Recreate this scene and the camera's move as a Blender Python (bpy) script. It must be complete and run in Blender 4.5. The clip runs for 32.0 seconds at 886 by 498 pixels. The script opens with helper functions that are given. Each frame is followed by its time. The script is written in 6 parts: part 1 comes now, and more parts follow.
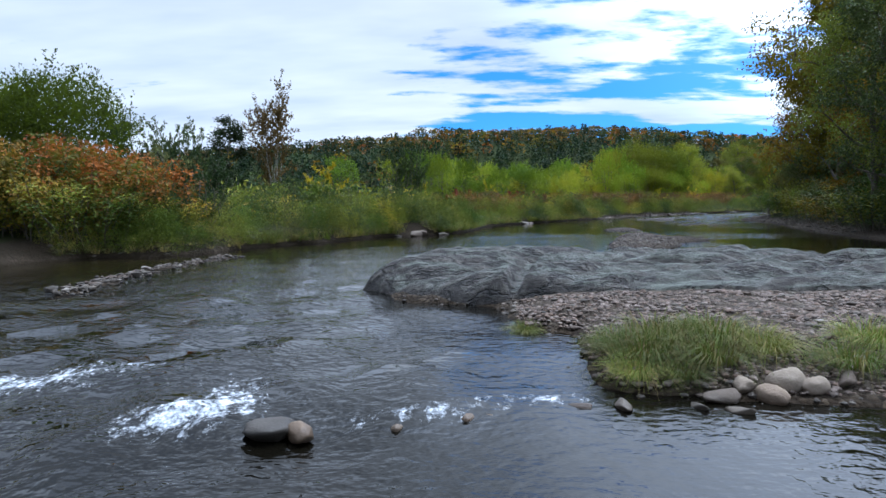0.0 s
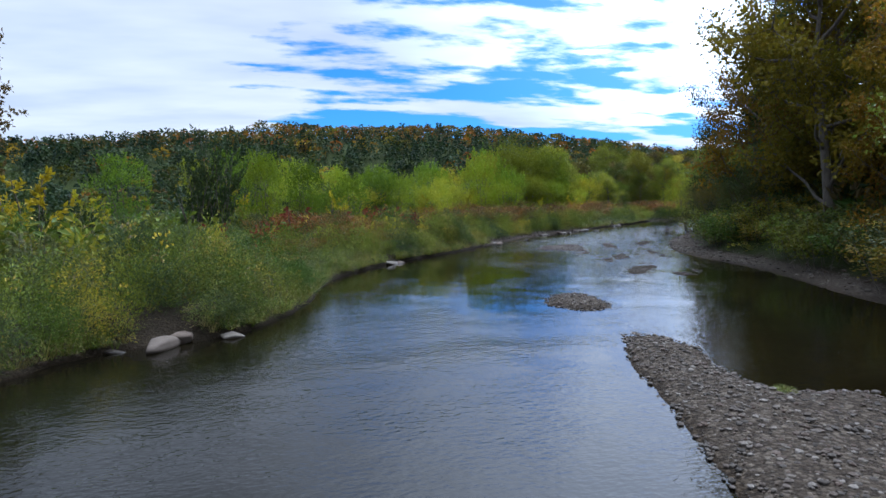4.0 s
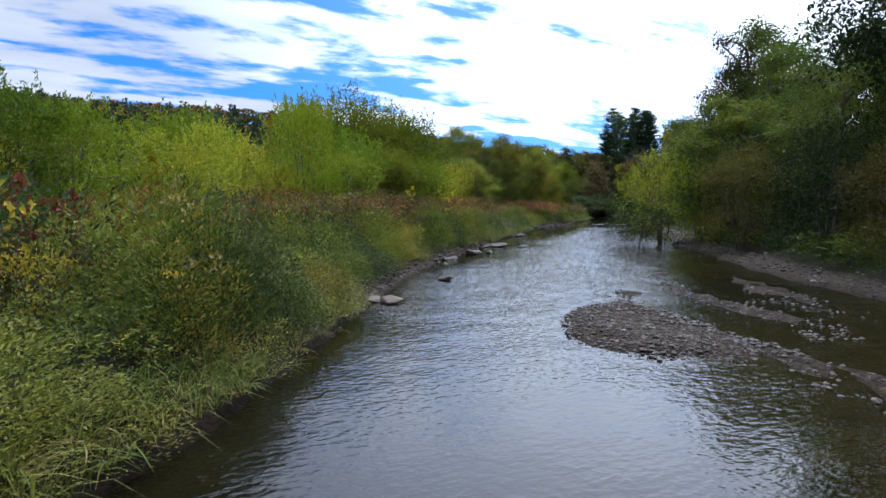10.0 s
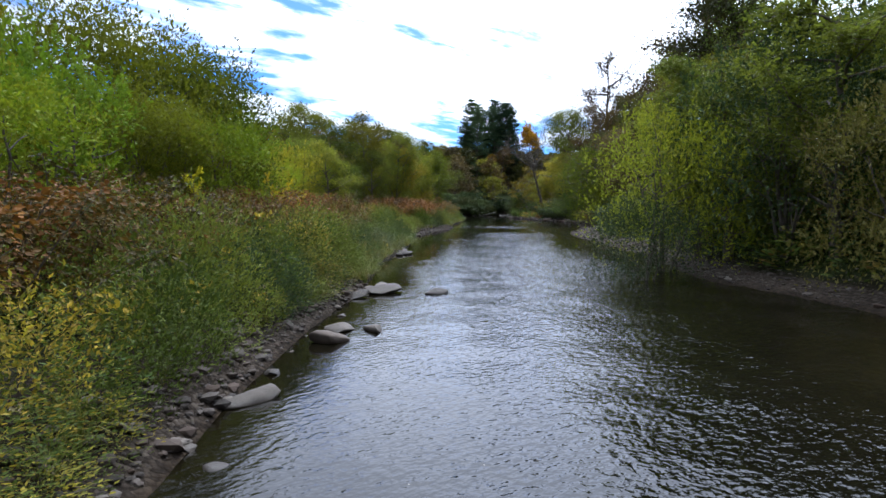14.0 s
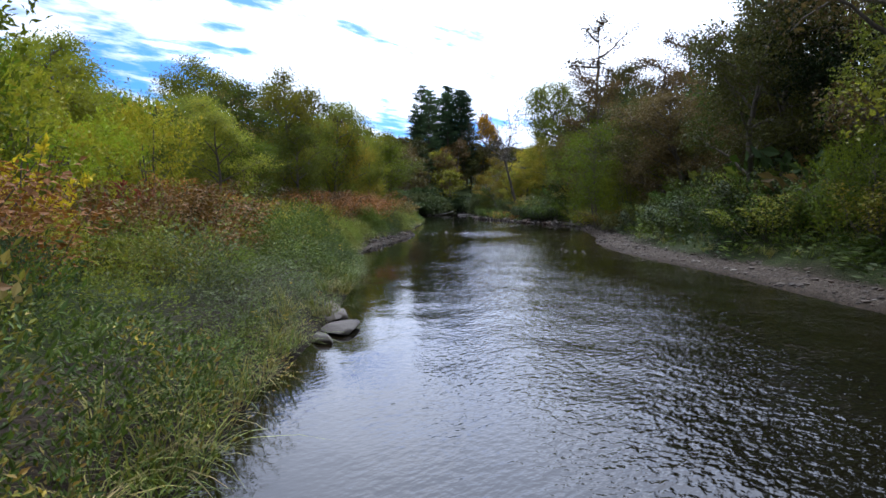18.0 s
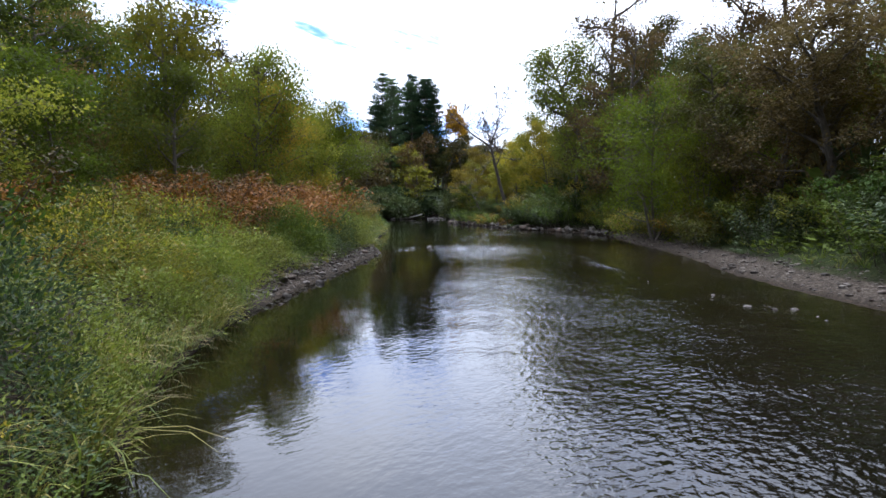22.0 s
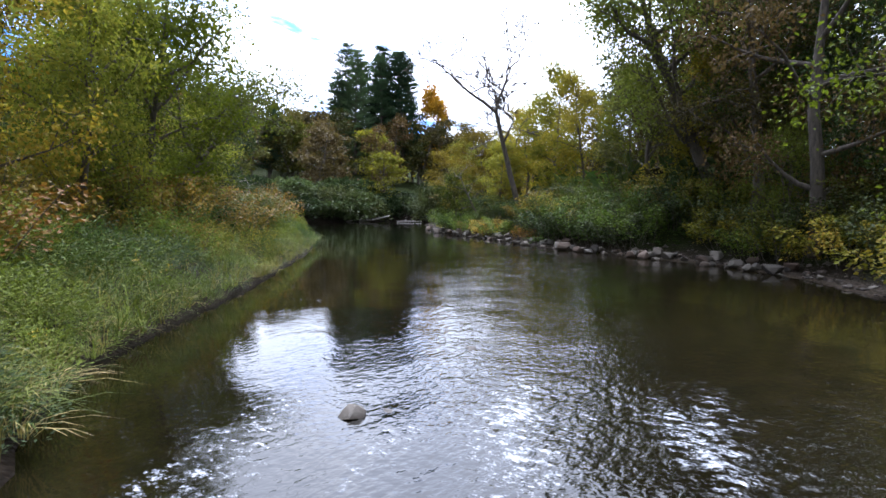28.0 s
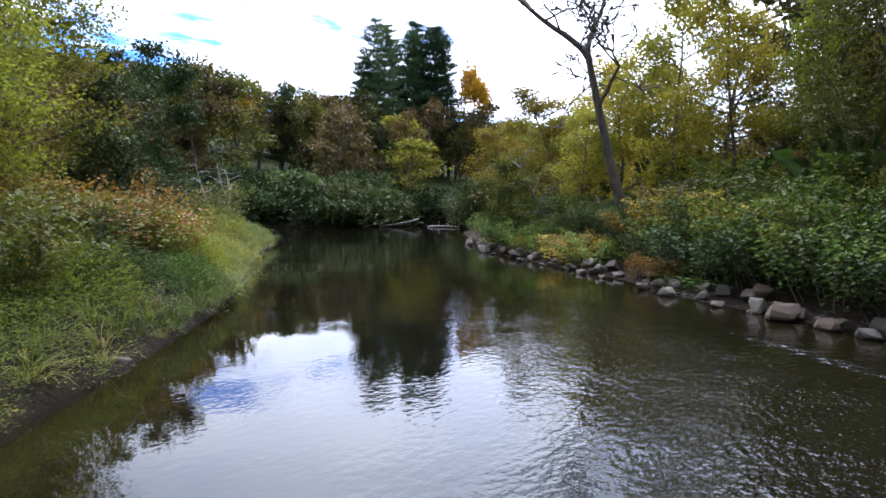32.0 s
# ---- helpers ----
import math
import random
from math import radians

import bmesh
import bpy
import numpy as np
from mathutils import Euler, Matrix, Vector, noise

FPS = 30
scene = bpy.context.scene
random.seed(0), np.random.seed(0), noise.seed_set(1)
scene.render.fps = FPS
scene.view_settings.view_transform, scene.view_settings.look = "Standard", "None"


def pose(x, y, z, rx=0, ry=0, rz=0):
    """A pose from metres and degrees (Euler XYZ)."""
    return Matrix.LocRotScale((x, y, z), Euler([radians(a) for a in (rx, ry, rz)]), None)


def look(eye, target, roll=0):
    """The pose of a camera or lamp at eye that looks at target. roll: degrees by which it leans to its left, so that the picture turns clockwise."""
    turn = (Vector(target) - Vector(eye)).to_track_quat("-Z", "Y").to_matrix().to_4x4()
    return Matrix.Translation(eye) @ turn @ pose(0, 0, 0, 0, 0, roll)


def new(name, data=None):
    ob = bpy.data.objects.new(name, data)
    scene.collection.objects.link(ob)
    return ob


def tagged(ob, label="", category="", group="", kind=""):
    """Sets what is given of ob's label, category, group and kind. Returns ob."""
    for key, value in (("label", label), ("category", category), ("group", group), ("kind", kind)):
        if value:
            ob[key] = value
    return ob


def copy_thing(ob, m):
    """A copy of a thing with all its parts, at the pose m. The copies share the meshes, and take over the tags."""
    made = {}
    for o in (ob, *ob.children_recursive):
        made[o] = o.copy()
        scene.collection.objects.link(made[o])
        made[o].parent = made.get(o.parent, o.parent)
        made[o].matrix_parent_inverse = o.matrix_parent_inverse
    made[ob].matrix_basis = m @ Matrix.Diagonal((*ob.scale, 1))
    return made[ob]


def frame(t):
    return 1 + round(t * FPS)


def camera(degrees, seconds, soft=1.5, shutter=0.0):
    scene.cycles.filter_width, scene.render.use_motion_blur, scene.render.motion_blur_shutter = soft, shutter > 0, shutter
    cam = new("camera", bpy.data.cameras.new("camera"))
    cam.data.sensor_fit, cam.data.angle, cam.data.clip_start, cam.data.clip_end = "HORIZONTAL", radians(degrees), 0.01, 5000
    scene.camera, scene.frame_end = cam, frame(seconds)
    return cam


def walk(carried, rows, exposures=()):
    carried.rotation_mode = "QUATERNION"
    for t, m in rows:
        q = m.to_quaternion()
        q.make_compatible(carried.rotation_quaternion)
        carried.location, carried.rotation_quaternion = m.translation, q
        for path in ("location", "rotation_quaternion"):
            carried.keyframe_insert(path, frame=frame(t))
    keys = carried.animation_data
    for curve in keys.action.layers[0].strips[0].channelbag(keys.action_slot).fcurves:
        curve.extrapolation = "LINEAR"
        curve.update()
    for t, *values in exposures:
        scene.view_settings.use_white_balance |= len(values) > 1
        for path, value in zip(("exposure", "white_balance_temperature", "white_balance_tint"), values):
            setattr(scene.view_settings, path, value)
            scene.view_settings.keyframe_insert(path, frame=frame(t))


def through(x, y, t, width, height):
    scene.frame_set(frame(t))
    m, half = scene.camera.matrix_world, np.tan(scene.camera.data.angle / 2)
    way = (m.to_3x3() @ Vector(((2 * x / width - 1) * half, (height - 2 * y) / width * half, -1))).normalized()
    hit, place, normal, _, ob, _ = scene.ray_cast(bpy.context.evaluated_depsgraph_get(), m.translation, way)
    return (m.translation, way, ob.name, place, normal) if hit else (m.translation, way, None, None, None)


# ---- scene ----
# camera: a small drone flying up the river, two to four metres over the water
cam = camera(71.0, 32.0, 1.6)
ROWS = [  # seconds, x, y, z, yaw, pitch, lean
    (0.0, 2.929, -0.145, 1.622, 1.75, -4.01, -0.88),
    (0.5, 2.873, 1.532, 1.463, 1.45, -4.00, -0.86),
    (1.0, 2.882, 3.225, 1.871, 1.22, -4.08, -0.89),
    (1.5, 2.970, 5.036, 2.900, 0.96, -4.20, -1.03),
    (2.0, 3.048, 7.102, 3.675, 0.43, -4.26, -1.28),
    (2.5, 3.147, 9.489, 3.723, -0.87, -4.21, -1.23),
    (3.0, 3.335, 12.156, 3.569, -3.79, -4.23, -1.02),
    (3.5, 3.612, 14.986, 3.443, -7.87, -4.30, -0.85),
    (4.0, 3.956, 17.905, 3.363, -11.88, -4.36, -0.77),
    (4.5, 4.361, 20.865, 3.283, -14.44, -4.41, -0.72),
    (6.5, 6.041, 33.302, 2.592, -20.14, -3.89, 0.13),
    (7.0, 6.723, 36.233, 2.705, -20.44, -4.04, 0.19),
    (7.5, 7.504, 38.946, 2.597, -20.66, -4.03, 0.28),
    (8.0, 8.262, 41.457, 2.489, -21.58, -4.05, 0.27),
    (8.5, 8.998, 43.820, 2.459, -23.82, -4.09, 0.33),
    (9.0, 9.821, 46.108, 2.440, -25.94, -4.10, 0.34),
    (9.5, 10.749, 48.358, 2.402, -27.72, -4.04, 0.26),
    (10.0, 11.771, 50.580, 2.377, -29.81, -4.01, 0.23),
    (10.5, 12.873, 52.792, 2.372, -32.42, -4.02, 0.25),
    (11.0, 14.063, 55.029, 2.366, -34.72, -4.06, 0.14),
    (11.5, 15.335, 57.287, 2.336, -36.10, -4.10, 0.07),
    (12.0, 16.666, 59.502, 2.329, -37.26, -4.14, 0.03),
    (12.5, 18.027, 61.602, 2.326, -38.82, -4.13, -0.14),
    (13.0, 19.425, 63.537, 2.333, -40.49, -4.12, -0.16),
    (13.5, 20.810, 65.332, 2.347, -42.07, -4.11, -0.09),
    (14.0, 22.170, 67.058, 2.402, -43.60, -4.13, -0.11),
    (14.5, 23.564, 68.772, 2.459, -44.93, -4.14, -0.60),
    (16.5, 29.610, 75.897, 2.351, -45.65, -4.30, -0.30),
    (17.0, 31.162, 77.668, 2.365, -45.86, -4.35, -0.22),
    (17.5, 32.718, 79.416, 2.359, -46.71, -4.35, -0.12),
    (18.0, 34.272, 81.139, 2.343, -48.70, -4.31, -0.04),
    (18.5, 35.842, 82.830, 2.318, -50.60, -4.29, 0.11),
    (19.0, 37.419, 84.506, 2.316, -51.23, -4.32, 0.19),
    (19.5, 39.001, 86.149, 2.278, -51.34, -4.29, 0.21),
    (20.0, 40.589, 87.729, 2.165, -51.48, -4.19, 0.26),
    (20.5, 42.165, 89.272, 2.104, -51.67, -4.15, 0.20),
    (21.0, 43.733, 90.770, 2.071, -51.92, -4.11, 0.07),
    (21.5, 45.295, 92.211, 2.041, -52.19, -4.03, 0.05),
    (22.0, 46.836, 93.600, 2.017, -52.45, -3.98, 0.13),
    (22.5, 48.341, 94.938, 1.997, -52.68, -3.93, 0.22),
    (23.0, 49.828, 96.241, 1.996, -52.87, -3.93, 0.20),
    (23.5, 51.325, 97.524, 1.986, -53.13, -3.88, 0.30),
    (24.0, 52.869, 98.760, 1.991, -53.39, -3.86, 0.39),
    (24.5, 54.468, 99.951, 2.000, -53.62, -3.85, 0.41),
    (25.0, 56.124, 101.148, 1.997, -53.83, -3.87, 0.39),
    (25.5, 57.789, 102.339, 1.978, -54.12, -3.88, 0.50),
    (27.5, 64.255, 107.089, 2.026, -54.80, -4.01, 0.97),
    (28.0, 65.846, 108.257, 2.030, -54.77, -4.07, 0.94),
    (28.5, 67.441, 109.412, 2.018, -54.77, -4.04, 0.93),
    (29.0, 69.067, 110.578, 2.034, -54.75, -4.09, 0.88),
    (29.5, 70.736, 111.778, 2.083, -54.68, -4.19, 0.83),
    (30.0, 72.407, 112.991, 2.148, -54.56, -4.28, 0.79),
    (30.5, 74.013, 114.181, 2.210, -54.39, -4.33, 0.80),
    (31.0, 75.539, 115.378, 2.269, -53.78, -4.37, 0.89),
    (31.5, 77.026, 116.627, 2.307, -52.66, -4.39, 0.95),
    (32.0, 78.575, 117.954, 2.341, -51.31, -4.44, 1.05),
]
walk(cam, [(t, pose(x, y, z, 90 + pitch, -lean, yaw)) for t, x, y, z, yaw, pitch, lean in ROWS],
     [(0, 0.0, 5770, 8), (3, -0.06, 5770, 9), (7, -0.16, 5950, 11), (11, -0.22, 6000, 12), (14, -0.08, 6090, 13), (18, -0.06, 6040, 15), (21, 0.06, 6140, 15), (25, 0.39, 6220, 14), (28, 0.57, 6160, 16), (30, 0.63, 6140, 16), (32, 0.56, 6110, 17)])

# ---------------------------------------------------------------- light
SUN_YAW, SUN_HIGH = 50.0, 58.0


def nodes_of(owner):
    owner.use_nodes = True
    tree = owner.node_tree
    tree.nodes.clear()
    return tree


def node(tree, kind, values=None, **props):
    n = tree.nodes.new(kind)
    for key, value in props.items():
        setattr(n, key, value)
    for key, value in (values or {}).items():
        if isinstance(value, bpy.types.NodeSocket):
            tree.links.new(value, n.inputs[key])
        else:
            n.inputs[key].default_value = value
    return n


def maths(tree, op, a, b=0.0, clamp=False):
    return node(tree, "ShaderNodeMath", {0: a, 1: b}, operation=op, use_clamp=clamp).outputs[0]


def mixed(tree, fac, a, b, blend="MIX"):
    n = node(tree, "ShaderNodeMix", data_type="RGBA", blend_type=blend)
    for socket, value in zip((n.inputs[0], n.inputs[6], n.inputs[7]), (fac, a, b)):
        if isinstance(value, bpy.types.NodeSocket):
            tree.links.new(value, socket)
        else:
            socket.default_value = value
    return n.outputs[2]


def ramp(tree, fac, stops, smooth=False):
    n = node(tree, "ShaderNodeValToRGB", {0: fac})
    n.color_ramp.interpolation = "EASE" if smooth else "LINEAR"
    while len(n.color_ramp.elements) < len(stops):
        n.color_ramp.elements.new(0.5)
    for e, (at, colour) in zip(n.color_ramp.elements, stops):
        e.position = at
        e.color = (*colour, 1) if len(colour) == 3 else colour
    return n.outputs[0]


def span(tree, value, a, b, c=0.0, d=1.0):
    """value from a..b brought to c..d, held at the ends."""
    return node(tree, "ShaderNodeMapRange", {0: value, 1: a, 2: b, 3: c, 4: d}, interpolation_type="SMOOTHSTEP").outputs[0]


def sky():
    world = bpy.data.worlds.new("sky")
    scene.world = world
    t = nodes_of(world)
    air = node(t, "ShaderNodeTexSky", sky_type="NISHITA", sun_disc=False, sun_elevation=radians(SUN_HIGH),
               sun_rotation=radians(SUN_YAW), air_density=1.0, dust_density=0.6, ozone_density=2.5).outputs[0]
    air = mixed(t, 1.0, air, (0.028, 0.090, 0.165, 1), "MULTIPLY")
    way = node(t, "ShaderNodeTexCoord").outputs["Generated"]
    parts = node(t, "ShaderNodeSeparateXYZ", {0: way})
    x, y, z = parts.outputs
    high = maths(t, "ADD", maths(t, "MAXIMUM", z, 0.0), 0.13)
    flat = node(t, "ShaderNodeCombineXYZ", {0: maths(t, "DIVIDE", x, high), 1: maths(t, "DIVIDE", y, high)}).outputs[0]
    # streaky altocumulus, drawn out along one wind
    wind = node(t, "ShaderNodeMapping", {"Vector": flat, "Rotation": (0, 0, radians(20)), "Scale": (0.75, 1.5, 1)}).outputs[0]
    big = node(t, "ShaderNodeTexNoise", {"Vector": wind, "Scale": 0.75, "Detail": 6.0, "Roughness": 0.55, "Distortion": 0.25}).outputs[0]
    fine = node(t, "ShaderNodeTexNoise", {"Vector": wind, "Scale": 3.4, "Detail": 5.0, "Roughness": 0.6}).outputs[0]
    a, e = radians(SUN_YAW), radians(SUN_HIGH - 8)
    sunward = node(t, "ShaderNodeVectorMath", {0: way, 1: (math.sin(a) * math.cos(e), math.cos(a) * math.cos(e), math.sin(e))}, operation="DOT_PRODUCT").outputs["Value"]
    cover = maths(t, "ADD", big, maths(t, "MULTIPLY", maths(t, "SUBTRACT", fine, 0.5), 0.35))
    # thicker towards the left bank's side and the sun, open low over the ridge
    open_sky = node(t, "ShaderNodeVectorMath", {0: way, 1: (0.30, 0.92, 0.25)}, operation="DOT_PRODUCT").outputs["Value"]
    cover = maths(t, "SUBTRACT", cover, span(t, open_sky, 0.72, 0.98, 0.0, 0.085))
    cover = maths(t, "ADD", cover, span(t, sunward, 0.64, 0.90, 0.0, 0.10))
    cover = maths(t, "ADD", cover, span(t, z, 0.27, 0.42, 0.0, 0.14))
    cover = maths(t, "ADD", cover, span(t, maths(t, "SUBTRACT", x, y), 0.15, 0.5, 0.0, 0.10))
    cover = maths(t, "ADD", cover, span(t, maths(t, "SUBTRACT", 0.0, x), 0.02, 0.22, 0.0, 0.09))
    cloud = span(t, cover, 0.385, 0.475)
    shade = node(t, "ShaderNodeTexNoise", {"Vector": wind, "Scale": 1.3, "Detail": 4.0}).outputs[0]
    white = ramp(t, shade, [(0.3, (0.60, 0.70, 0.90)), (0.62, (0.86, 0.93, 1.04))])
    # brighter overhead than low down, and towards the veiled sun
    glow = maths(t, "MULTIPLY", span(t, sunward, 0.60, 1.06, 1.15, 7.0), maths(t, "ADD", span(t, z, 0.20, 0.45, 0.98, 0.74), span(t, z, 0.55, 0.95, 0.0, 1.2)))
    white = mixed(t, 1.0, white, node(t, "ShaderNodeCombineXYZ", {0: glow, 1: glow, 2: glow}).outputs[0], "MULTIPLY")
    soft = maths(t, "POWER", glow, 0.4)
    air = mixed(t, 1.0, air, node(t, "ShaderNodeCombineXYZ", {0: glow, 1: soft, 2: soft}).outputs[0], "MULTIPLY")
    colour = mixed(t, cloud, air, white)
    back = node(t, "ShaderNodeBackground", {"Color": colour, "Strength": 0.95})
    node(t, "ShaderNodeOutputWorld", {0: back.outputs[0]})


def sun():
    lamp = bpy.data.lights.new("sun", "SUN")
    lamp.energy, lamp.angle, lamp.color = 3.0, radians(18), (1.0, 0.98, 0.95)
    ob = new("sun", lamp)
    a, e = radians(SUN_YAW), radians(SUN_HIGH)
    ob.matrix_world = look((math.sin(a) * math.cos(e) * 60, math.cos(a) * math.cos(e) * 60, math.sin(e) * 60), (0, 0, 0))


sky()
sun()

# ---------------------------------------------------------------- materials
def material(name, build):
    m = bpy.data.materials.new(name)
    t = nodes_of(m)
    build(t, node(t, "ShaderNodeOutputMaterial"))
    return m


def place_of(t):
    return node(t, "ShaderNodeNewGeometry").outputs["Position"]


def noise_of(t, scale, detail=4.0, rough=0.55, vector=None, squash=None):
    vector = vector or place_of(t)
    if squash:
        vector = node(t, "ShaderNodeMapping", {"Vector": vector, "Scale": squash}).outputs[0]
    return node(t, "ShaderNodeTexNoise", {"Vector": vector, "Scale": scale, "Detail": detail, "Roughness": rough}).outputs[0]


def bumped(t, height, strength, distance):
    return node(t, "ShaderNodeBump", {"Height": height, "Strength": strength, "Distance": distance}).outputs[0]


def leaf_material(name, stops, through=0.35, rough=0.55):
    """Leaves: a colour per plant, a shade per leaf, some light let through."""
    def build(t, out):
        own = node(t, "ShaderNodeObjectInfo").outputs["Random"]
        tint = node(t, "ShaderNodeAttribute", attribute_name="tint").outputs["Fac"]
        leaf = node(t, "ShaderNodeNewGeometry").outputs["Random Per Island"]
        patch = noise_of(t, 0.7, 2.0)
        fac = maths(t, "FRACT", maths(t, "ADD", own, tint))
        fac = maths(t, "ADD", maths(t, "MULTIPLY", fac, 0.75), maths(t, "MULTIPLY", leaf, 0.18))
        fac = maths(t, "ADD", fac, maths(t, "MULTIPLY", maths(t, "SUBTRACT", patch, 0.47), 0.45), True)
        colour = ramp(t, fac, stops)
        value = maths(t, "ADD", maths(t, "MULTIPLY", maths(t, "FRACT", maths(t, "MULTIPLY", leaf, 7.31)), 0.5), 0.75)
        colour = mixed(t, 1.0, colour, node(t, "ShaderNodeCombineXYZ", {0: value, 1: value, 2: value}).outputs[0], "MULTIPLY")
        depth = maths(t, "ADD", 0.62, maths(t, "MULTIPLY", maths(t, "FRACT", maths(t, "ADD", maths(t, "MULTIPLY", own, 5.3), maths(t, "MULTIPLY", tint, 7.7))), 0.76))
        colour = mixed(t, 1.0, colour, node(t, "ShaderNodeCombineXYZ", {0: depth, 1: depth, 2: depth}).outputs[0], "MULTIPLY")
        body = node(t, "ShaderNodeBsdfPrincipled", {"Base Color": colour, "Roughness": rough, "Specular IOR Level": 0.08})
        glow = node(t, "ShaderNodeBsdfTranslucent", {"Color": mixed(t, 1.0, colour, (1.2, 1.25, 0.8, 1), "MULTIPLY")})
        mix = node(t, "ShaderNodeMixShader", {0: through * 0.85, 1: body.outputs[0], 2: glow.outputs[0]})
        t.links.new(mix.outputs[0], out.inputs[0])
    return material(name, build)


def bark_material(name, dark, light, scale=9.0):
    def build(t, out):
        n = noise_of(t, scale, 6.0, 0.65, squash=(1, 1, 0.25))
        colour = ramp(t, n, [(0.3, dark), (0.7, light)])
        b = node(t, "ShaderNodeBsdfPrincipled", {"Base Color": colour, "Roughness": 0.9, "Normal": bumped(t, n, 0.6, 0.03)})
        t.links.new(b.outputs[0], out.inputs[0])
    return material(name, build)


def stone_material(name, stops, wet=True):
    def build(t, out):
        own = node(t, "ShaderNodeObjectInfo").outputs["Random"]
        piece = node(t, "ShaderNodeNewGeometry").outputs["Random Per Island"]
        n = noise_of(t, 6.0, 6.0, 0.65)
        fine = noise_of(t, 45.0, 3.0)
        fac = maths(t, "FRACT", maths(t, "ADD", own, piece))
        colour = ramp(t, fac, stops)
        value = maths(t, "ADD", 0.55, maths(t, "ADD", maths(t, "MULTIPLY", n, 0.6), maths(t, "MULTIPLY", fine, 0.3)))
        colour = mixed(t, 1.0, colour, node(t, "ShaderNodeCombineXYZ", {0: value, 1: value, 2: value}).outputs[0], "MULTIPLY")
        z = node(t, "ShaderNodeSeparateXYZ", {0: place_of(t)}).outputs[2]
        damp = span(t, maths(t, "ADD", z, maths(t, "MULTIPLY", n, 0.06)), 0.04, 0.12, 1.0, 0.0)
        colour = mixed(t, damp, colour, mixed(t, 1.0, colour, (0.42, 0.38, 0.33, 1), "MULTIPLY"))
        b = node(t, "ShaderNodeBsdfPrincipled", {"Base Color": colour, "Roughness": span(t, damp, 0.0, 1.0, 0.85, 0.6), "Specular IOR Level": 0.3,
                                                  "Normal": bumped(t, maths(t, "ADD", n, maths(t, "MULTIPLY", fine, 0.4)), 0.5, 0.03)})
        t.links.new(b.outputs[0], out.inputs[0])
    return material(name, build)


def ground_material():
    def build(t, out):
        n, fine = noise_of(t, 0.5, 5.0), noise_of(t, 11.0, 5.0, 0.7)
        stone = node(t, "ShaderNodeTexVoronoi", {"Vector": place_of(t), "Scale": 15.0})
        soil = ramp(t, fine, [(0.3, (0.010, 0.008, 0.005)), (0.7, (0.030, 0.022, 0.014))])
        turf = ramp(t, fine, [(0.3, (0.010, 0.016, 0.005)), (0.55, (0.024, 0.034, 0.008)), (0.8, (0.06, 0.054, 0.017))])
        pebble = mixed(t, 0.75, ramp(t, stone.outputs["Distance"], [(0.1, (0.090, 0.074, 0.057)), (0.6, (0.014, 0.011, 0.008))]),
                       ramp(t, node(t, "ShaderNodeSeparateColor", {0: stone.outputs["Color"]}).outputs[0], [(0.0, (0.016, 0.012, 0.009)), (0.6, (0.042, 0.032, 0.023)), (1.0, (0.105, 0.086, 0.066))]))
        gravel = node(t, "ShaderNodeAttribute", attribute_name="gravel").outputs["Fac"]
        grown = span(t, maths(t, "ADD", node(t, "ShaderNodeAttribute", attribute_name="inland").outputs["Fac"], n), 0.9, 1.5)
        colour = mixed(t, grown, soil, turf)
        colour = mixed(t, span(t, maths(t, "ADD", gravel, maths(t, "MULTIPLY", maths(t, "SUBTRACT", n, 0.5), 0.6)), 0.3, 0.7), colour, pebble)
        z = node(t, "ShaderNodeSeparateXYZ", {0: place_of(t)}).outputs[2]
        damp = span(t, z, 0.0, 0.10, 1.0, 0.0)
        colour = mixed(t, damp, colour, mixed(t, 1.0, colour, (0.5, 0.45, 0.38, 1), "MULTIPLY"))
        bed = span(t, z, -0.10, 0.0, 1.0, 0.0)
        colour = mixed(t, bed, colour, mixed(t, 1.0, pebble, (0.55, 0.42, 0.22, 1), "MULTIPLY"))
        height = maths(t, "ADD", fine, maths(t, "MULTIPLY", stone.outputs["Distance"], -0.8))
        b = node(t, "ShaderNodeBsdfPrincipled", {"Base Color": colour, "Roughness": 0.95, "Specular IOR Level": 0.08, "Normal": bumped(t, height, 0.8, 0.06)})
        t.links.new(b.outputs[0], out.inputs[0])
    return material("ground", build)


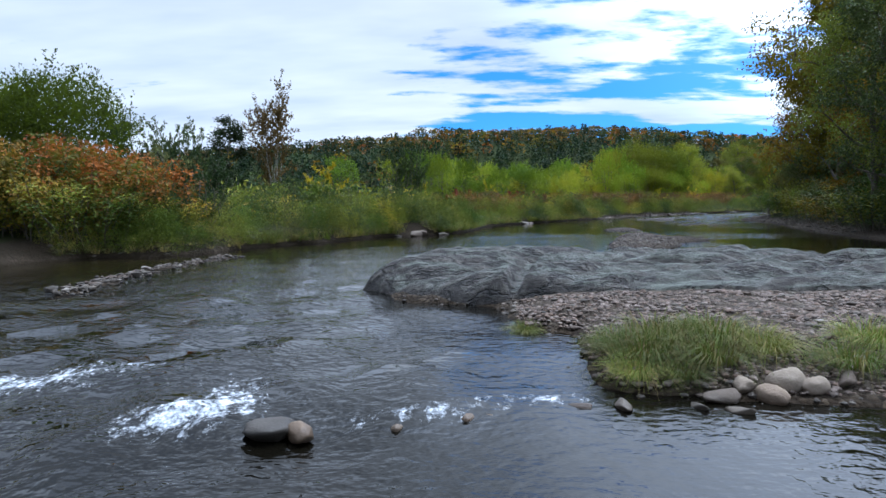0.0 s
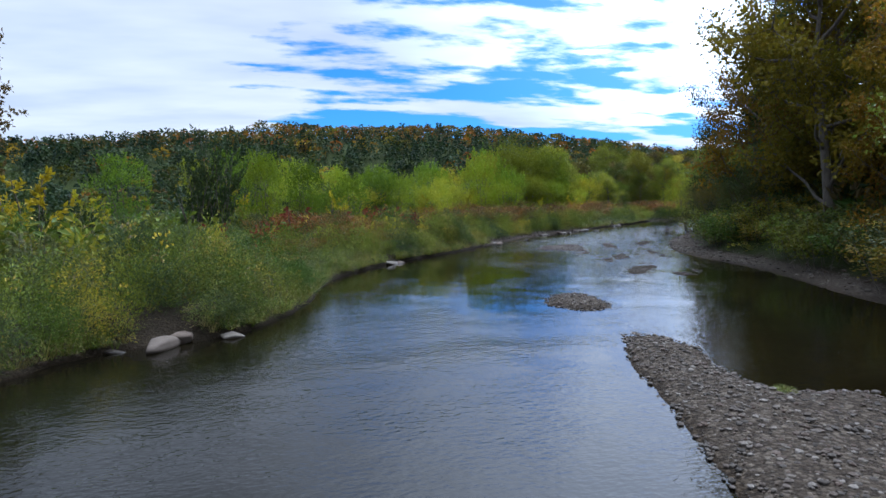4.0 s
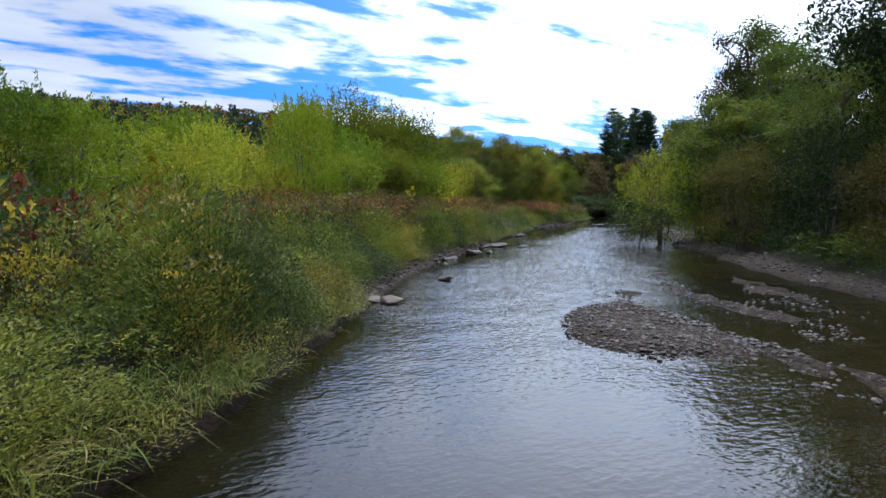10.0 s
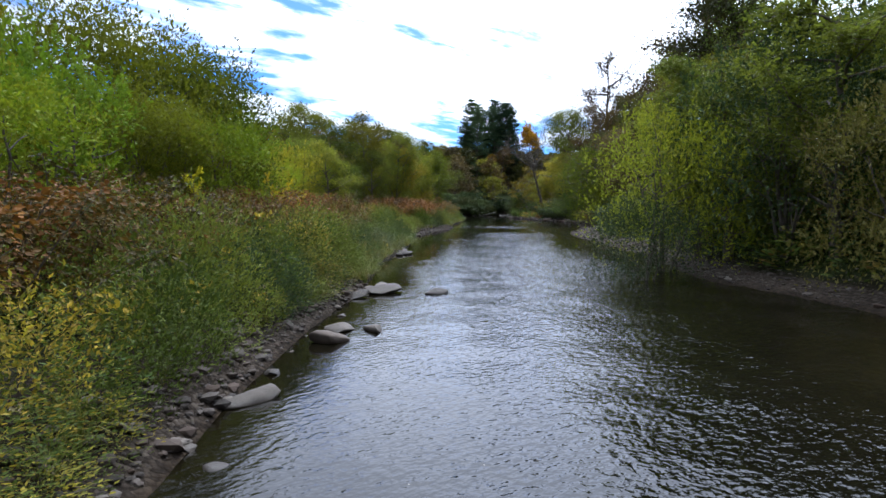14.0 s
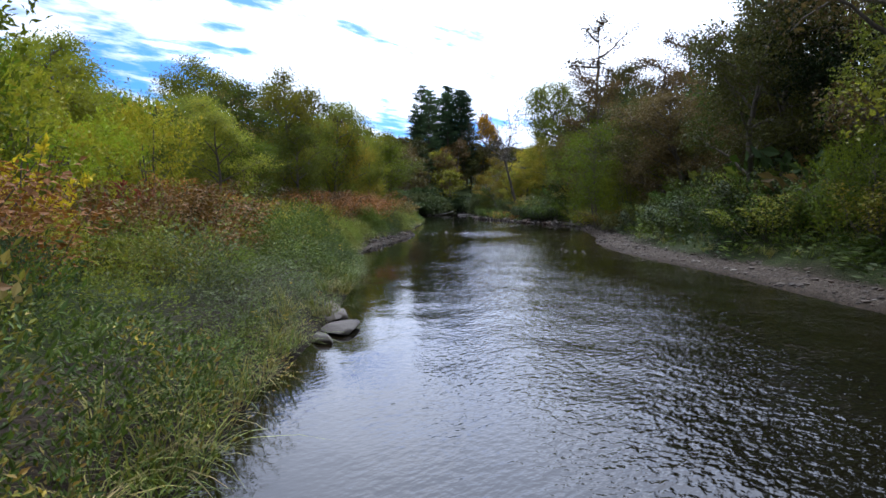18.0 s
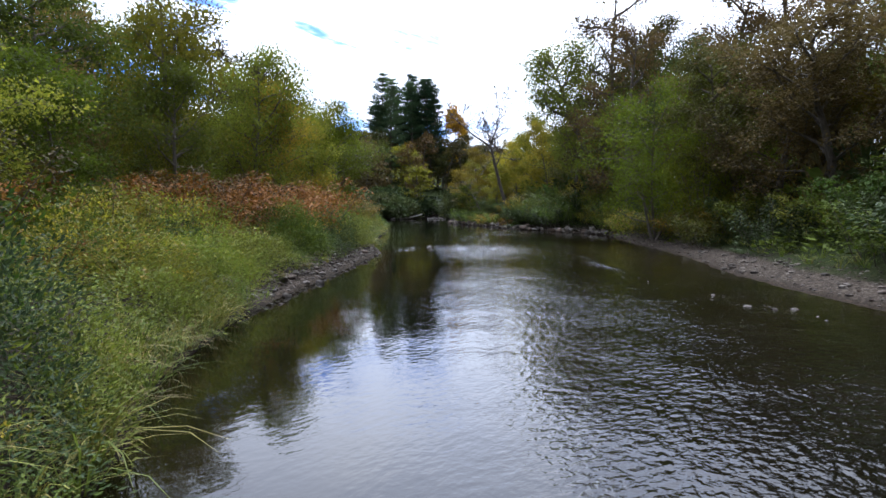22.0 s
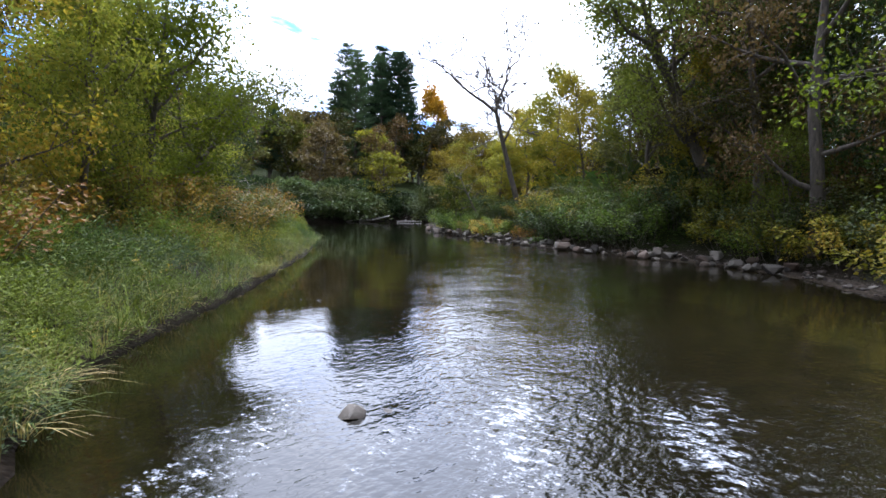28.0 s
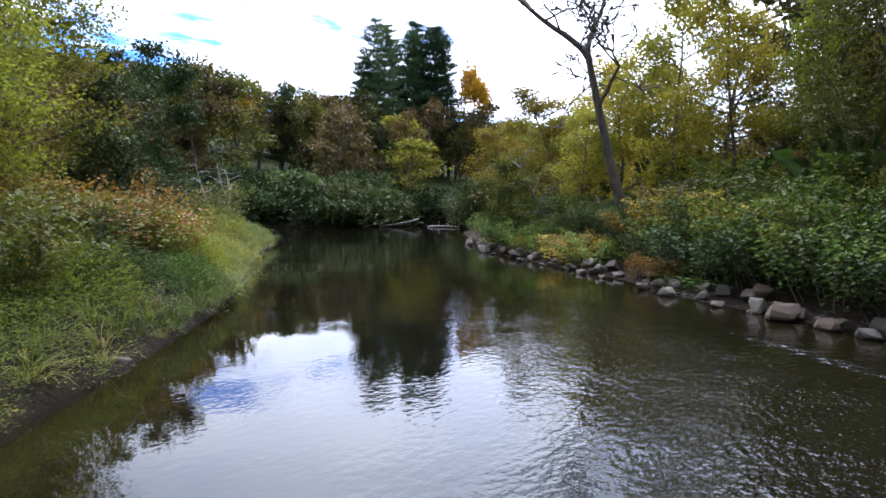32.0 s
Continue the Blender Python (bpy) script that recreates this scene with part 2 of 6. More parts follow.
def water_material():
    def build(t, out):
        place = place_of(t)
        rough = node(t, "ShaderNodeAttribute", attribute_name="riffle").outputs["Fac"]
        foam_and_glint = node(t, "ShaderNodeAttribute", attribute_name="foam_and_glint").outputs["Fac"]
        shoal_and_reflection = node(t, "ShaderNodeAttribute", attribute_name="shoal_and_reflection").outputs["Fac"]
        # the current runs along y at first and turns to the right: ripples lie across it
        wave = noise_of(t, 2.4, 2.0, 0.5, squash=(0.8, 1.2, 1))
        chop = noise_of(t, 8.5, 2.0, 0.45, squash=(0.8, 1.25, 1))
        fine = noise_of(t, 20.0, 1.0, 0.5)
        patch = noise_of(t, 0.16, 3.0)
        amount = maths(t, "ADD", maths(t, "MULTIPLY", rough, 0.7), maths(t, "MULTIPLY", span(t, patch, 0.42, 0.60, 0.07, 0.30), span(t, node(t, "ShaderNodeSeparateXYZ", {0: place}).outputs[1], 88.0, 112.0, 1.0, 0.45)))
        height = maths(t, "ADD", maths(t, "MULTIPLY", wave, 0.25), maths(t, "ADD", maths(t, "MULTIPLY", chop, 0.24), maths(t, "MULTIPLY", fine, 0.05)))
        height = maths(t, "MULTIPLY", height, maths(t, "MULTIPLY", amount, node(t, "ShaderNodeAttribute", attribute_name="run").outputs["Fac"]))
        normal = bumped(t, height, 1.0, 0.10)
        mud = ramp(t, noise_of(t, 0.35, 4.0), [(0.3, (0.0018, 0.0016, 0.0011)), (0.7, (0.004, 0.0035, 0.0022))])
        # olive of the shallows, also standing in for bank reflections farther upstream
        algae_and_reflection = ramp(t, noise_of(t, 2.5, 5.0), [(0.3, (0.008, 0.007, 0.0024)), (0.7, (0.024, 0.018, 0.006))])
        body = mixed(t, shoal_and_reflection, mud, algae_and_reflection)
        b = node(t, "ShaderNodeBsdfPrincipled", {"Base Color": body, "Roughness": 0.02, "IOR": 1.36, "Normal": normal})
        froth = node(t, "ShaderNodeBsdfPrincipled", {"Base Color": ramp(t, noise_of(t, 13.0, 6.0, 0.7), [(0.36, (0.14, 0.16, 0.19)), (0.52, (0.36, 0.39, 0.43)), (0.68, (0.72, 0.74, 0.77))]), "Roughness": 0.75, "Normal": bumped(t, noise_of(t, 22.0, 4.0), 0.8, 0.05)})
        torn = maths(t, "ADD", noise_of(t, 6.0, 7.0, 0.75, squash=(1.4, 0.7, 1)), maths(t, "MULTIPLY", noise_of(t, 26.0, 3.0, 0.7), 0.35))
        mask = maths(t, "MULTIPLY", span(t, maths(t, "ADD", foam_and_glint, maths(t, "MULTIPLY", maths(t, "SUBTRACT", torn, 0.67), 2.8)), 0.36, 1.05), span(t, foam_and_glint, 0.08, 0.3))
        mix = node(t, "ShaderNodeMixShader", {0: mask, 1: b.outputs[0], 2: froth.outputs[0]})
        t.links.new(mix.outputs[0], out.inputs[0])
    return material("river_water", build)


def far_hill_material():
    def build(t, out):
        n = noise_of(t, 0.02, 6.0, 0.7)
        # distance haze is put into the colour as blue-grey
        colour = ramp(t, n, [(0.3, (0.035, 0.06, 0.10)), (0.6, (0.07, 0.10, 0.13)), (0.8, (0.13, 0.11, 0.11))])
        b = node(t, "ShaderNodeBsdfPrincipled", {"Base Color": colour, "Roughness": 1.0})
        t.links.new(b.outputs[0], out.inputs[0])
    return material("far_hill", build)


def ledge_material():
    def build(t, out):
        flow = noise_of(t, 1.6, 7.0, 0.62, squash=(0.55, 1.9, 2.6))
        streak = noise_of(t, 5.0, 7.0, 0.68, squash=(0.75, 1.3, 1.5))
        fine = noise_of(t, 60.0, 3.0)
        z = node(t, "ShaderNodeSeparateXYZ", {0: place_of(t)}).outputs[2]
        bare = ramp(t, streak, [(0.35, (0.009, 0.007, 0.006)), (0.5, (0.034, 0.029, 0.024)), (0.68, (0.096, 0.085, 0.074))])
        lichen = ramp(t, streak, [(0.35, (0.027, 0.030, 0.024)), (0.52, (0.078, 0.088, 0.071)), (0.7, (0.148, 0.164, 0.137))])
        up = node(t, "ShaderNodeSeparateXYZ", {0: node(t, "ShaderNodeNewGeometry").outputs["Normal"]}).outputs[2]
        colour = mixed(t, span(t, maths(t, "ADD", maths(t, "MULTIPLY", up, 0.5), flow), 0.85, 1.1), bare, lichen)
        # dark seams, like the streaks' dark end, stand in for shade in crevices
        seam = noise_of(t, 1.1, 5.0, 0.6, squash=(0.6, 1.7, 1.5))
        crack_shade = span(t, maths(t, "ABSOLUTE", maths(t, "SUBTRACT", seam, 0.5)), 0.0, 0.028, 0.22, 1.0)
        colour = mixed(t, 1.0, colour, node(t, "ShaderNodeCombineXYZ", {0: crack_shade, 1: crack_shade, 2: crack_shade}).outputs[0], "MULTIPLY")
        damp = span(t, maths(t, "ADD", z, maths(t, "MULTIPLY", flow, 0.16)), 0.12, 0.24, 1.0, 0.0)
        colour = mixed(t, damp, colour, mixed(t, 1.0, colour, (0.4, 0.36, 0.32, 1), "MULTIPLY"))
        height = maths(t, "ADD", maths(t, "ADD", streak, maths(t, "MULTIPLY", fine, 0.3)), maths(t, "MULTIPLY", crack_shade, 0.5))
        b = node(t, "ShaderNodeBsdfPrincipled", {"Base Color": colour, "Roughness": 0.85, "Normal": bumped(t, height, 1.0, 0.16)})
        t.links.new(b.outputs[0], out.inputs[0])
    return material("ledge_rock", build)


LEDGE_ROCK = ledge_material()
GROUND, WATER, FAR = ground_material(), water_material(), far_hill_material()
BARK = bark_material("grey_brown_bark", (0.03, 0.024, 0.018), (0.12, 0.10, 0.08))
PALE_BARK = bark_material("pale_grey_bark", (0.11, 0.10, 0.09), (0.33, 0.30, 0.27))
DRY = leaf_material("dry_grass", [(0.1, (0.12, 0.10, 0.035)), (0.6, (0.21, 0.165, 0.065)), (0.9, (0.30, 0.235, 0.11))], 0.3)
WILLOW = leaf_material("willow_leaves", [(0.05, (0.072, 0.130, 0.013)), (0.4, (0.156, 0.216, 0.015)), (0.75, (0.253, 0.244, 0.021)), (0.95, (0.399, 0.276, 0.026))], 0.32)
GREEN = leaf_material("green_leaves", [(0.1, (0.032, 0.065, 0.013)), (0.5, (0.075, 0.117, 0.020)), (0.9, (0.154, 0.166, 0.029))], 0.28)
DEEP = leaf_material("deep_green_leaves", [(0.1, (0.022, 0.038, 0.014)), (0.5, (0.039, 0.060, 0.021)), (0.9, (0.070, 0.084, 0.030))], 0.18)
SILVER = leaf_material("grey_green_leaves", [(0.1, (0.031, 0.050, 0.023)), (0.5, (0.053, 0.074, 0.030)), (0.9, (0.095, 0.100, 0.040))], 0.3)
MAPLE = leaf_material("amber_leaves", [(0.1, (0.060, 0.068, 0.010)), (0.45, (0.130, 0.104, 0.013)), (0.8, (0.200, 0.126, 0.015)), (0.97, (0.250, 0.105, 0.015))], 0.40)
RUST = leaf_material("rust_leaves", [(0.05, (0.044, 0.042, 0.012)), (0.25, (0.080, 0.050, 0.012)), (0.5, (0.118, 0.050, 0.014)), (0.75, (0.160, 0.068, 0.017)), (0.95, (0.195, 0.098, 0.028))], 0.25, 0.65)
OCHRE = leaf_material("ochre_leaves", [(0.1, (0.058, 0.072, 0.013)), (0.5, (0.130, 0.124, 0.018)), (0.9, (0.234, 0.169, 0.023))], 0.48)
BROWN = leaf_material("brown_leaves", [(0.1, (0.052, 0.046, 0.020)), (0.5, (0.090, 0.066, 0.028)), (0.9, (0.145, 0.092, 0.038))], 0.3)
KNOT = leaf_material("knotweed_leaves", [(0.1, (0.036, 0.069, 0.014)), (0.45, (0.080, 0.113, 0.019)), (0.75, (0.163, 0.149, 0.022)), (0.95, (0.290, 0.167, 0.028))], 0.35, 0.6)
HERB = leaf_material("herb_leaves", [(0.05, (0.036, 0.061, 0.015)), (0.3, (0.072, 0.100, 0.016)), (0.6, (0.120, 0.145, 0.024)), (0.82, (0.177, 0.170, 0.029)), (0.97, (0.254, 0.150, 0.044))], 0.22)
LIME = leaf_material("yellow_green_leaves", [(0.1, (0.062, 0.085, 0.016)), (0.45, (0.129, 0.144, 0.022)), (0.75, (0.211, 0.188, 0.026)), (0.95, (0.324, 0.225, 0.033))], 0.50)
GOLD = leaf_material("golden_knotweed_leaves", [(0.08, (0.055, 0.074, 0.013)), (0.35, (0.100, 0.094, 0.015)), (0.65, (0.160, 0.106, 0.018)), (0.9, (0.205, 0.090, 0.022))], 0.35, 0.5)
FLOWER = leaf_material("yellow_flower_heads", [(0.2, (0.36, 0.27, 0.03)), (0.6, (0.22, 0.17, 0.06)), (0.9, (0.30, 0.26, 0.18))], 0.2)
CRIMSON = leaf_material("crimson_leaves", [(0.1, (0.07, 0.028, 0.016)), (0.5, (0.14, 0.030, 0.022)), (0.9, (0.20, 0.06, 0.035))], 0.35)
YELLOW = leaf_material("yellow_leaves", [(0.1, (0.16, 0.17, 0.012)), (0.5, (0.30, 0.26, 0.014)), (0.9, (0.42, 0.31, 0.02))], 0.45)
FRESH = leaf_material("fresh_green_leaves", [(0.1, (0.078, 0.110, 0.012)), (0.5, (0.123, 0.150, 0.015)), (0.9, (0.188, 0.190, 0.019))], 0.45)
OLIVE = leaf_material("olive_leaves", [(0.1, (0.042, 0.048, 0.014)), (0.5, (0.080, 0.080, 0.020)), (0.9, (0.130, 0.105, 0.028))], 0.25)
GOLDEN = leaf_material("golden_orange_leaves", [(0.1, (0.28, 0.175, 0.018)), (0.5, (0.34, 0.20, 0.02)), (0.9, (0.40, 0.22, 0.025))], 0.4)
GRASS = leaf_material("bank_grass", [(0.1, (0.058, 0.085, 0.017)), (0.5, (0.110, 0.135, 0.026)), (0.85, (0.210, 0.175, 0.056))], 0.35)
NEEDLE = leaf_material("pine_needles", [(0.1, (0.027, 0.057, 0.033)), (0.5, (0.053, 0.095, 0.048)), (0.9, (0.094, 0.135, 0.060))], 0.25)
RUSSET = leaf_material("russet_leaves", [(0.05, (0.055, 0.075, 0.014)), (0.3, (0.140, 0.090, 0.016)), (0.55, (0.210, 0.078, 0.018)), (0.9, (0.250, 0.085, 0.022))], 0.3, 0.6)
RIDGE = leaf_material("ridge_conifer_needles", [(0.1, (0.012, 0.026, 0.016)), (0.5, (0.024, 0.044, 0.022)), (0.9, (0.046, 0.066, 0.030))], 0.2)
STONE = stone_material("river_stone", [(0.0, (0.036, 0.030, 0.024)), (0.3, (0.080, 0.069, 0.056)), (0.55, (0.085, 0.058, 0.042)), (0.75, (0.10, 0.088, 0.074)), (0.92, (0.14, 0.12, 0.098)), (1.0, (0.26, 0.235, 0.205))])
GRAVEL = stone_material("bar_gravel", [(0.0, (0.026, 0.021, 0.016)), (0.3, (0.056, 0.046, 0.037)), (0.55, (0.062, 0.042, 0.030)), (0.75, (0.072, 0.060, 0.050)), (0.92, (0.10, 0.084, 0.068)), (1.0, (0.17, 0.15, 0.13))])
TAN = stone_material("tan_boulder", [(0.0, (0.120, 0.082, 0.055)), (0.5, (0.165, 0.125, 0.092)), (1.0, (0.190, 0.155, 0.120))])
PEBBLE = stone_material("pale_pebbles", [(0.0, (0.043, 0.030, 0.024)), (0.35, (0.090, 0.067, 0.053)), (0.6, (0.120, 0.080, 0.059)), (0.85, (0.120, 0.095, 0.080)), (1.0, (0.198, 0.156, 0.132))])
DARK = stone_material("dark_wet_rock", [(0.0, (0.035, 0.033, 0.032)), (1.0, (0.07, 0.06, 0.05))])

# ---------------------------------------------------------------- the lie of the land
def curve_through(points, n=6):
    """A smooth line through the points (Catmull-Rom)."""
    p = np.array(points, float)
    p = np.vstack([2 * p[0] - p[1], p, 2 * p[-1] - p[-2]])
    out = []
    for i in range(1, len(p) - 2):
        a, b, c, d = p[i - 1 : i + 3]
        for u in np.arange(n) / n:
            out.append(0.5 * (2 * b + (c - a) * u + (2 * a - 5 * b + 4 * c - d) * u * u + (3 * b - a - 3 * c + d) * u**3))
    return np.array(out + [p[-2]])


LEFT = curve_through([(-30, -60), (-14, -8), (-12, 10), (-10.4, 19.8), (-7.2, 21), (-5.6, 25), (-2.9, 29.3), (-1.2, 32.9), (1.8, 34.6),
                      (3.5, 38.6), (4.7, 45.6), (7.7, 51.3), (10.5, 54.8), (13.2, 58), (17.5, 64.2), (22.6, 71), (28, 77), (32.3, 81),
                      (37.2, 86.6), (43.4, 92.4), (47.5, 96.7), (50.7, 100.8), (54.6, 104.2), (60.5, 108.1), (66.8, 112.6), (69.4, 116),
                      (76.9, 121.9), (84.7, 128.7), (88, 132.5), (93, 139), (97.5, 144.5), (96, 150), (85, 158), (60, 168), (20, 175)])
RIGHT = curve_through([(8, -60), (13, -10), (16, 10), (18.6, 23.2), (21, 33.5), (24.2, 43), (26, 52), (28.6, 57.6), (32.4, 63.6), (36.2, 68.2),
                       (39.5, 72), (42, 76), (45.4, 78.6), (50.4, 83.2), (55.6, 88), (60.2, 93), (66.3, 97.8), (73, 101.4), (82, 107.5),
                       (87.3, 110.5), (90.4, 114.6), (92.3, 118.7), (94.8, 123.2), (97.2, 126), (101.6, 133.2), (107, 138.5), (116, 146),
                       (124, 151.5), (122, 156), (112, 156.5), (100, 162), (80, 172), (40, 186)])
RIVER = np.vstack([LEFT, RIGHT[::-1]])
ISLES = [  # outline, height of its top, how steeply it rises
    (curve_through([(1.0, 11.7), (2.2, 10.2), (3.4, 9.6), (3.6, 8), (4.3, 7.3), (4.0, 5.5), (4.8, 4.9), (6.5, 4.6), (9, 4), (12, 6), (13, 10),
                    (12.4, 14), (9, 14.6), (7.7, 15.5), (6.4, 16.1), (5.2, 16.7), (4.8, 17.7), (3.9, 17.9), (3.9, 15), (3.0, 13.2), (1.0, 11.7)]), 0.30, 0.7),
    (curve_through([(11.5, 32), (10.3, 29.5), (9.7, 27.4), (9.0, 25.3), (8.3, 23), (8.2, 21.1), (8.9, 20.7), (10.5, 22), (11.5, 24.2), (12.8, 25.6),
                    (13.6, 26.2), (13.0, 26.7), (11.9, 27.2), (11.8, 28.7), (12.4, 30.3), (12, 31.6), (11.5, 32)]), 0.26, 0.7),
]
ISLES += [
    (curve_through([(-5.0, 11.5), (-5.6, 14), (-5.7, 16.5), (-5.3, 19), (-4.6, 20.8), (-4.4, 20.4), (-4.8, 18.4), (-5.0, 16), (-4.8, 13.5), (-4.6, 11.6), (-5.0, 11.5)]), 0.06, 0.25),
    (curve_through([(11.2, 36.6), (12.0, 38.3), (13.2, 38.7), (13.5, 37.2), (12.9, 35.4), (11.9, 35.4), (11.2, 36.6)]), 0.12, 0.5),
    (curve_through([(19.3, 57.2), (19.2, 58.8), (20.3, 60.4), (21.8, 61.5), (23.3, 61.5), (22.9, 59.6), (21.9, 57.4), (20.6, 56.6), (19.3, 57.2)]), 0.07, 0.7),
]
# the stony shallows along the right shore, where thin streaks of gravel break the surface
SHALLOWS = curve_through([(16.2, 43), (17.2, 47), (18.2, 52), (19.2, 56.5), (21, 61), (24.5, 64.5), (29, 67), (33, 64), (28, 57), (25.5, 51), (23.5, 43), (20, 41), (16.2, 43)])
LEDGE = curve_through([(0.9, 11.9), (2.0, 10.6), (3.2, 9.8), (4.1, 9.5), (5.2, 9.3), (6.6, 9.1), (8.6, 8.9), (11, 8.6), (13.2, 8.4), (13.6, 11.5), (12.4, 13.6), (9, 14.2), (6, 14.0), (3, 13.4), (1.4, 12.8), (0.9, 11.8)])


def near_line(x, y, line):
    """The distance of each place to the line, and the line's nearest index."""
    a, b = line[:-1], line[1:]
    best, index = np.full(x.shape, 1e9), np.zeros(x.shape, int)
    for i, (p, q) in enumerate(zip(a, b)):
        d = q - p
        u = np.clip(((x - p[0]) * d[0] + (y - p[1]) * d[1]) / (d @ d + 1e-12), 0, 1)
        far = np.hypot(x - p[0] - u * d[0], y - p[1] - u * d[1])
        index, best = np.where(far < best, i, index), np.minimum(far, best)
    return best, index


def inside(x, y, ring):
    hit = np.zeros(x.shape, bool)
    for (ax, ay), (bx, by) in zip(ring, np.roll(ring, -1, axis=0)):
        if ay != by:
            hit ^= ((ay > y) != (by > y)) & (x < (bx - ax) * (y - ay) / (by - ay) + ax)
    return hit


def ease(v, a, b):
    u = np.clip((v - a) / (b - a), 0, 1)
    return u * u * (3 - 2 * u)


def wobble(x, y, size, seed=0.0):
    """A cheap smooth unevenness of about one unit."""
    u, v = x / size + seed, y / size - 1.7 * seed
    return (np.sin(u * 1.9 + 1.3 * np.sin(v * 1.1)) + np.sin(v * 2.3 + 1.7 * np.sin(u * 0.9 + 2)) + 0.6 * np.sin((u + v) * 3.7) + 0.5 * np.sin((u - 1.3 * v) * 5.1)) / 3


def land(x, y):
    """Height, gravel and how far inland, for arrays of places."""
    x, y = np.asarray(x, float), np.asarray(y, float)
    dl, _ = near_line(x, y, LEFT)
    dr, _ = near_line(x, y, RIGHT)
    wet = inside(x, y, RIVER)
    d = np.minimum(dl, dr)
    bed = -0.55 * (1 - np.exp(-d / 1.6))
    stones = np.clip(ease(y, 60, 64) - ease(y, 81, 84) + ease(y, 103, 105) - ease(y, 111, 114), 0, 1)
    left = 0.55 * (1 - np.exp(-dl / (0.40 + 0.30 * stones))) + 0.9 * (1 - np.exp(-dl / 11)) + 0.10 * wobble(x, y, 2.5) * ease(dl, 0.5, 3)
    stony = ease(y, 84, 92) * (1 - ease(y, 128, 140)) * 0.6 + 0.8
    right = 0.11 * np.minimum(dr, 2.8) + 1.5 * ease(dr, 1.8 * stony - 1.2 * ease(y, 102, 110), 7 - 2.5 * ease(y, 102, 110)) + 0.045 * np.maximum(dr - 5, 0) + 0.12 * wobble(x, y, 2.1) * ease(dr, 1, 4)
    right = np.minimum(right, 16)
    dry = np.where(dl < dr, left, right)
    hill = 24.8 * ease(y + 0.10 * np.abs(x - 60), 168, 262) + 3 * wobble(x, y, 60) * ease(y, 190, 260)
    hill = hill * (1 - 0.55 * ease(x, 20, 190) - 0.35 * ease(-x, 15, 140))
    dry = dry + hill + 0.5 * wobble(x, y, 25, 2) * ease(d, 15, 50)
    z = np.where(wet, bed, dry)
    upper = ease(y, 102, 110)
    shingle = np.clip(0.45 - 0.45 * ease(y, 33, 37) - 0.45 * ease(-y, -19, -16) + ease(y, 60, 66) - ease(y, 80, 84) + ease(y, 103, 105) - ease(y, 112, 115), 0, 1)
    gravel = np.where(wet, np.where((dl < dr) & (dl < 1.4), shingle, 1.0), np.where(dl < dr, shingle * (1 - ease(dl, 0.15, 0.6)), (1 - ease(dr, 1.2 - 0.7 * upper, 2.4 - 1.3 * upper)) * (1 - ease(y, 119, 124))))
    near = wet & (x > 15) & (x < 34) & (y > 40) & (y < 68)
    if near.any():
        e, _ = near_line(x[near], y[near], SHALLOWS)
        e = ease(np.where(inside(x[near], y[near], SHALLOWS), e, 0), 0, 1.2)
        along_, across = 0.5 * x[near] + 0.87 * y[near], 0.87 * x[near] - 0.5 * y[near]
        bar = -0.02 + 0.055 * wobble(along_ * 0.30, across, 0.85, 4) + 0.02 * wobble(x[near], y[near], 0.5, 1)
        z[near] = z[near] * (1 - e) + np.maximum(z[near], bar) * e
    for ring, top, steep in ISLES:
        near = (x > ring[:, 0].min() - 1) & (x < ring[:, 0].max() + 1) & (y > ring[:, 1].min() - 1) & (y < ring[:, 1].max() + 1)
        if near.any():
            e, _ = near_line(x[near], y[near], ring)
            e = np.where(inside(x[near], y[near], ring), e, -e)
            h = np.where(e > 0, top * (1 - np.exp(-e / steep)) + 0.03 * wobble(x[near], y[near], 0.6), e * 0.5)
            z[near] = np.maximum(z[near], h)
    return z, gravel, np.where(wet, 0.0, d)


def height(x, y):
    return float(land(np.array([x]), np.array([y]))[0][0])


def mesh_of(name, verts, faces, mats, slots=None, smooth=False, **values):
    """A mesh from arrays of corners and triangles or quads, with point values under their names."""
    me = bpy.data.meshes.new(name)
    verts, faces = np.asarray(verts, np.float32), np.asarray(faces, np.int32)
    k = faces.shape[1]
    me.vertices.add(len(verts))
    me.vertices.foreach_set("co", verts.ravel())
    me.loops.add(faces.size)
    me.loops.foreach_set("vertex_index", faces.ravel())
    me.polygons.add(len(faces))
    me.polygons.foreach_set("loop_start", np.arange(0, faces.size, k, dtype=np.int32))
    me.polygons.foreach_set("loop_total", np.full(len(faces), k, np.int32))
    for m in mats:
        me.materials.append(m)
    if slots is not None:
        me.polygons.foreach_set("material_index", np.asarray(slots, np.int32))
    me.polygons.foreach_set("use_smooth", np.full(len(faces), smooth, bool))
    for key, v in values.items():
        me.attributes.new(key, "FLOAT", "POINT").data.foreach_set("value", np.asarray(v, np.float32))
    me.update()
    return me


def grid_faces(nx, ny):
    i, j = np.meshgrid(np.arange(nx - 1), np.arange(ny - 1), indexing="ij")
    a = (i * ny + j).ravel()
    return np.stack([a, a + ny, a + ny + 1, a + 1], 1)


def stretched(low, high, step, reach):
    """Even steps from low to high, then ever longer ones out to the reach."""
    core, out = list(np.arange(low, high + step, step)), [0.0]
    while out[-1] < reach:
        out.append(out[-1] + max(step, 0.16 * out[-1] + step))
    return np.array([low - v for v in out[:0:-1]] + core + [high + v for v in out[1:]])


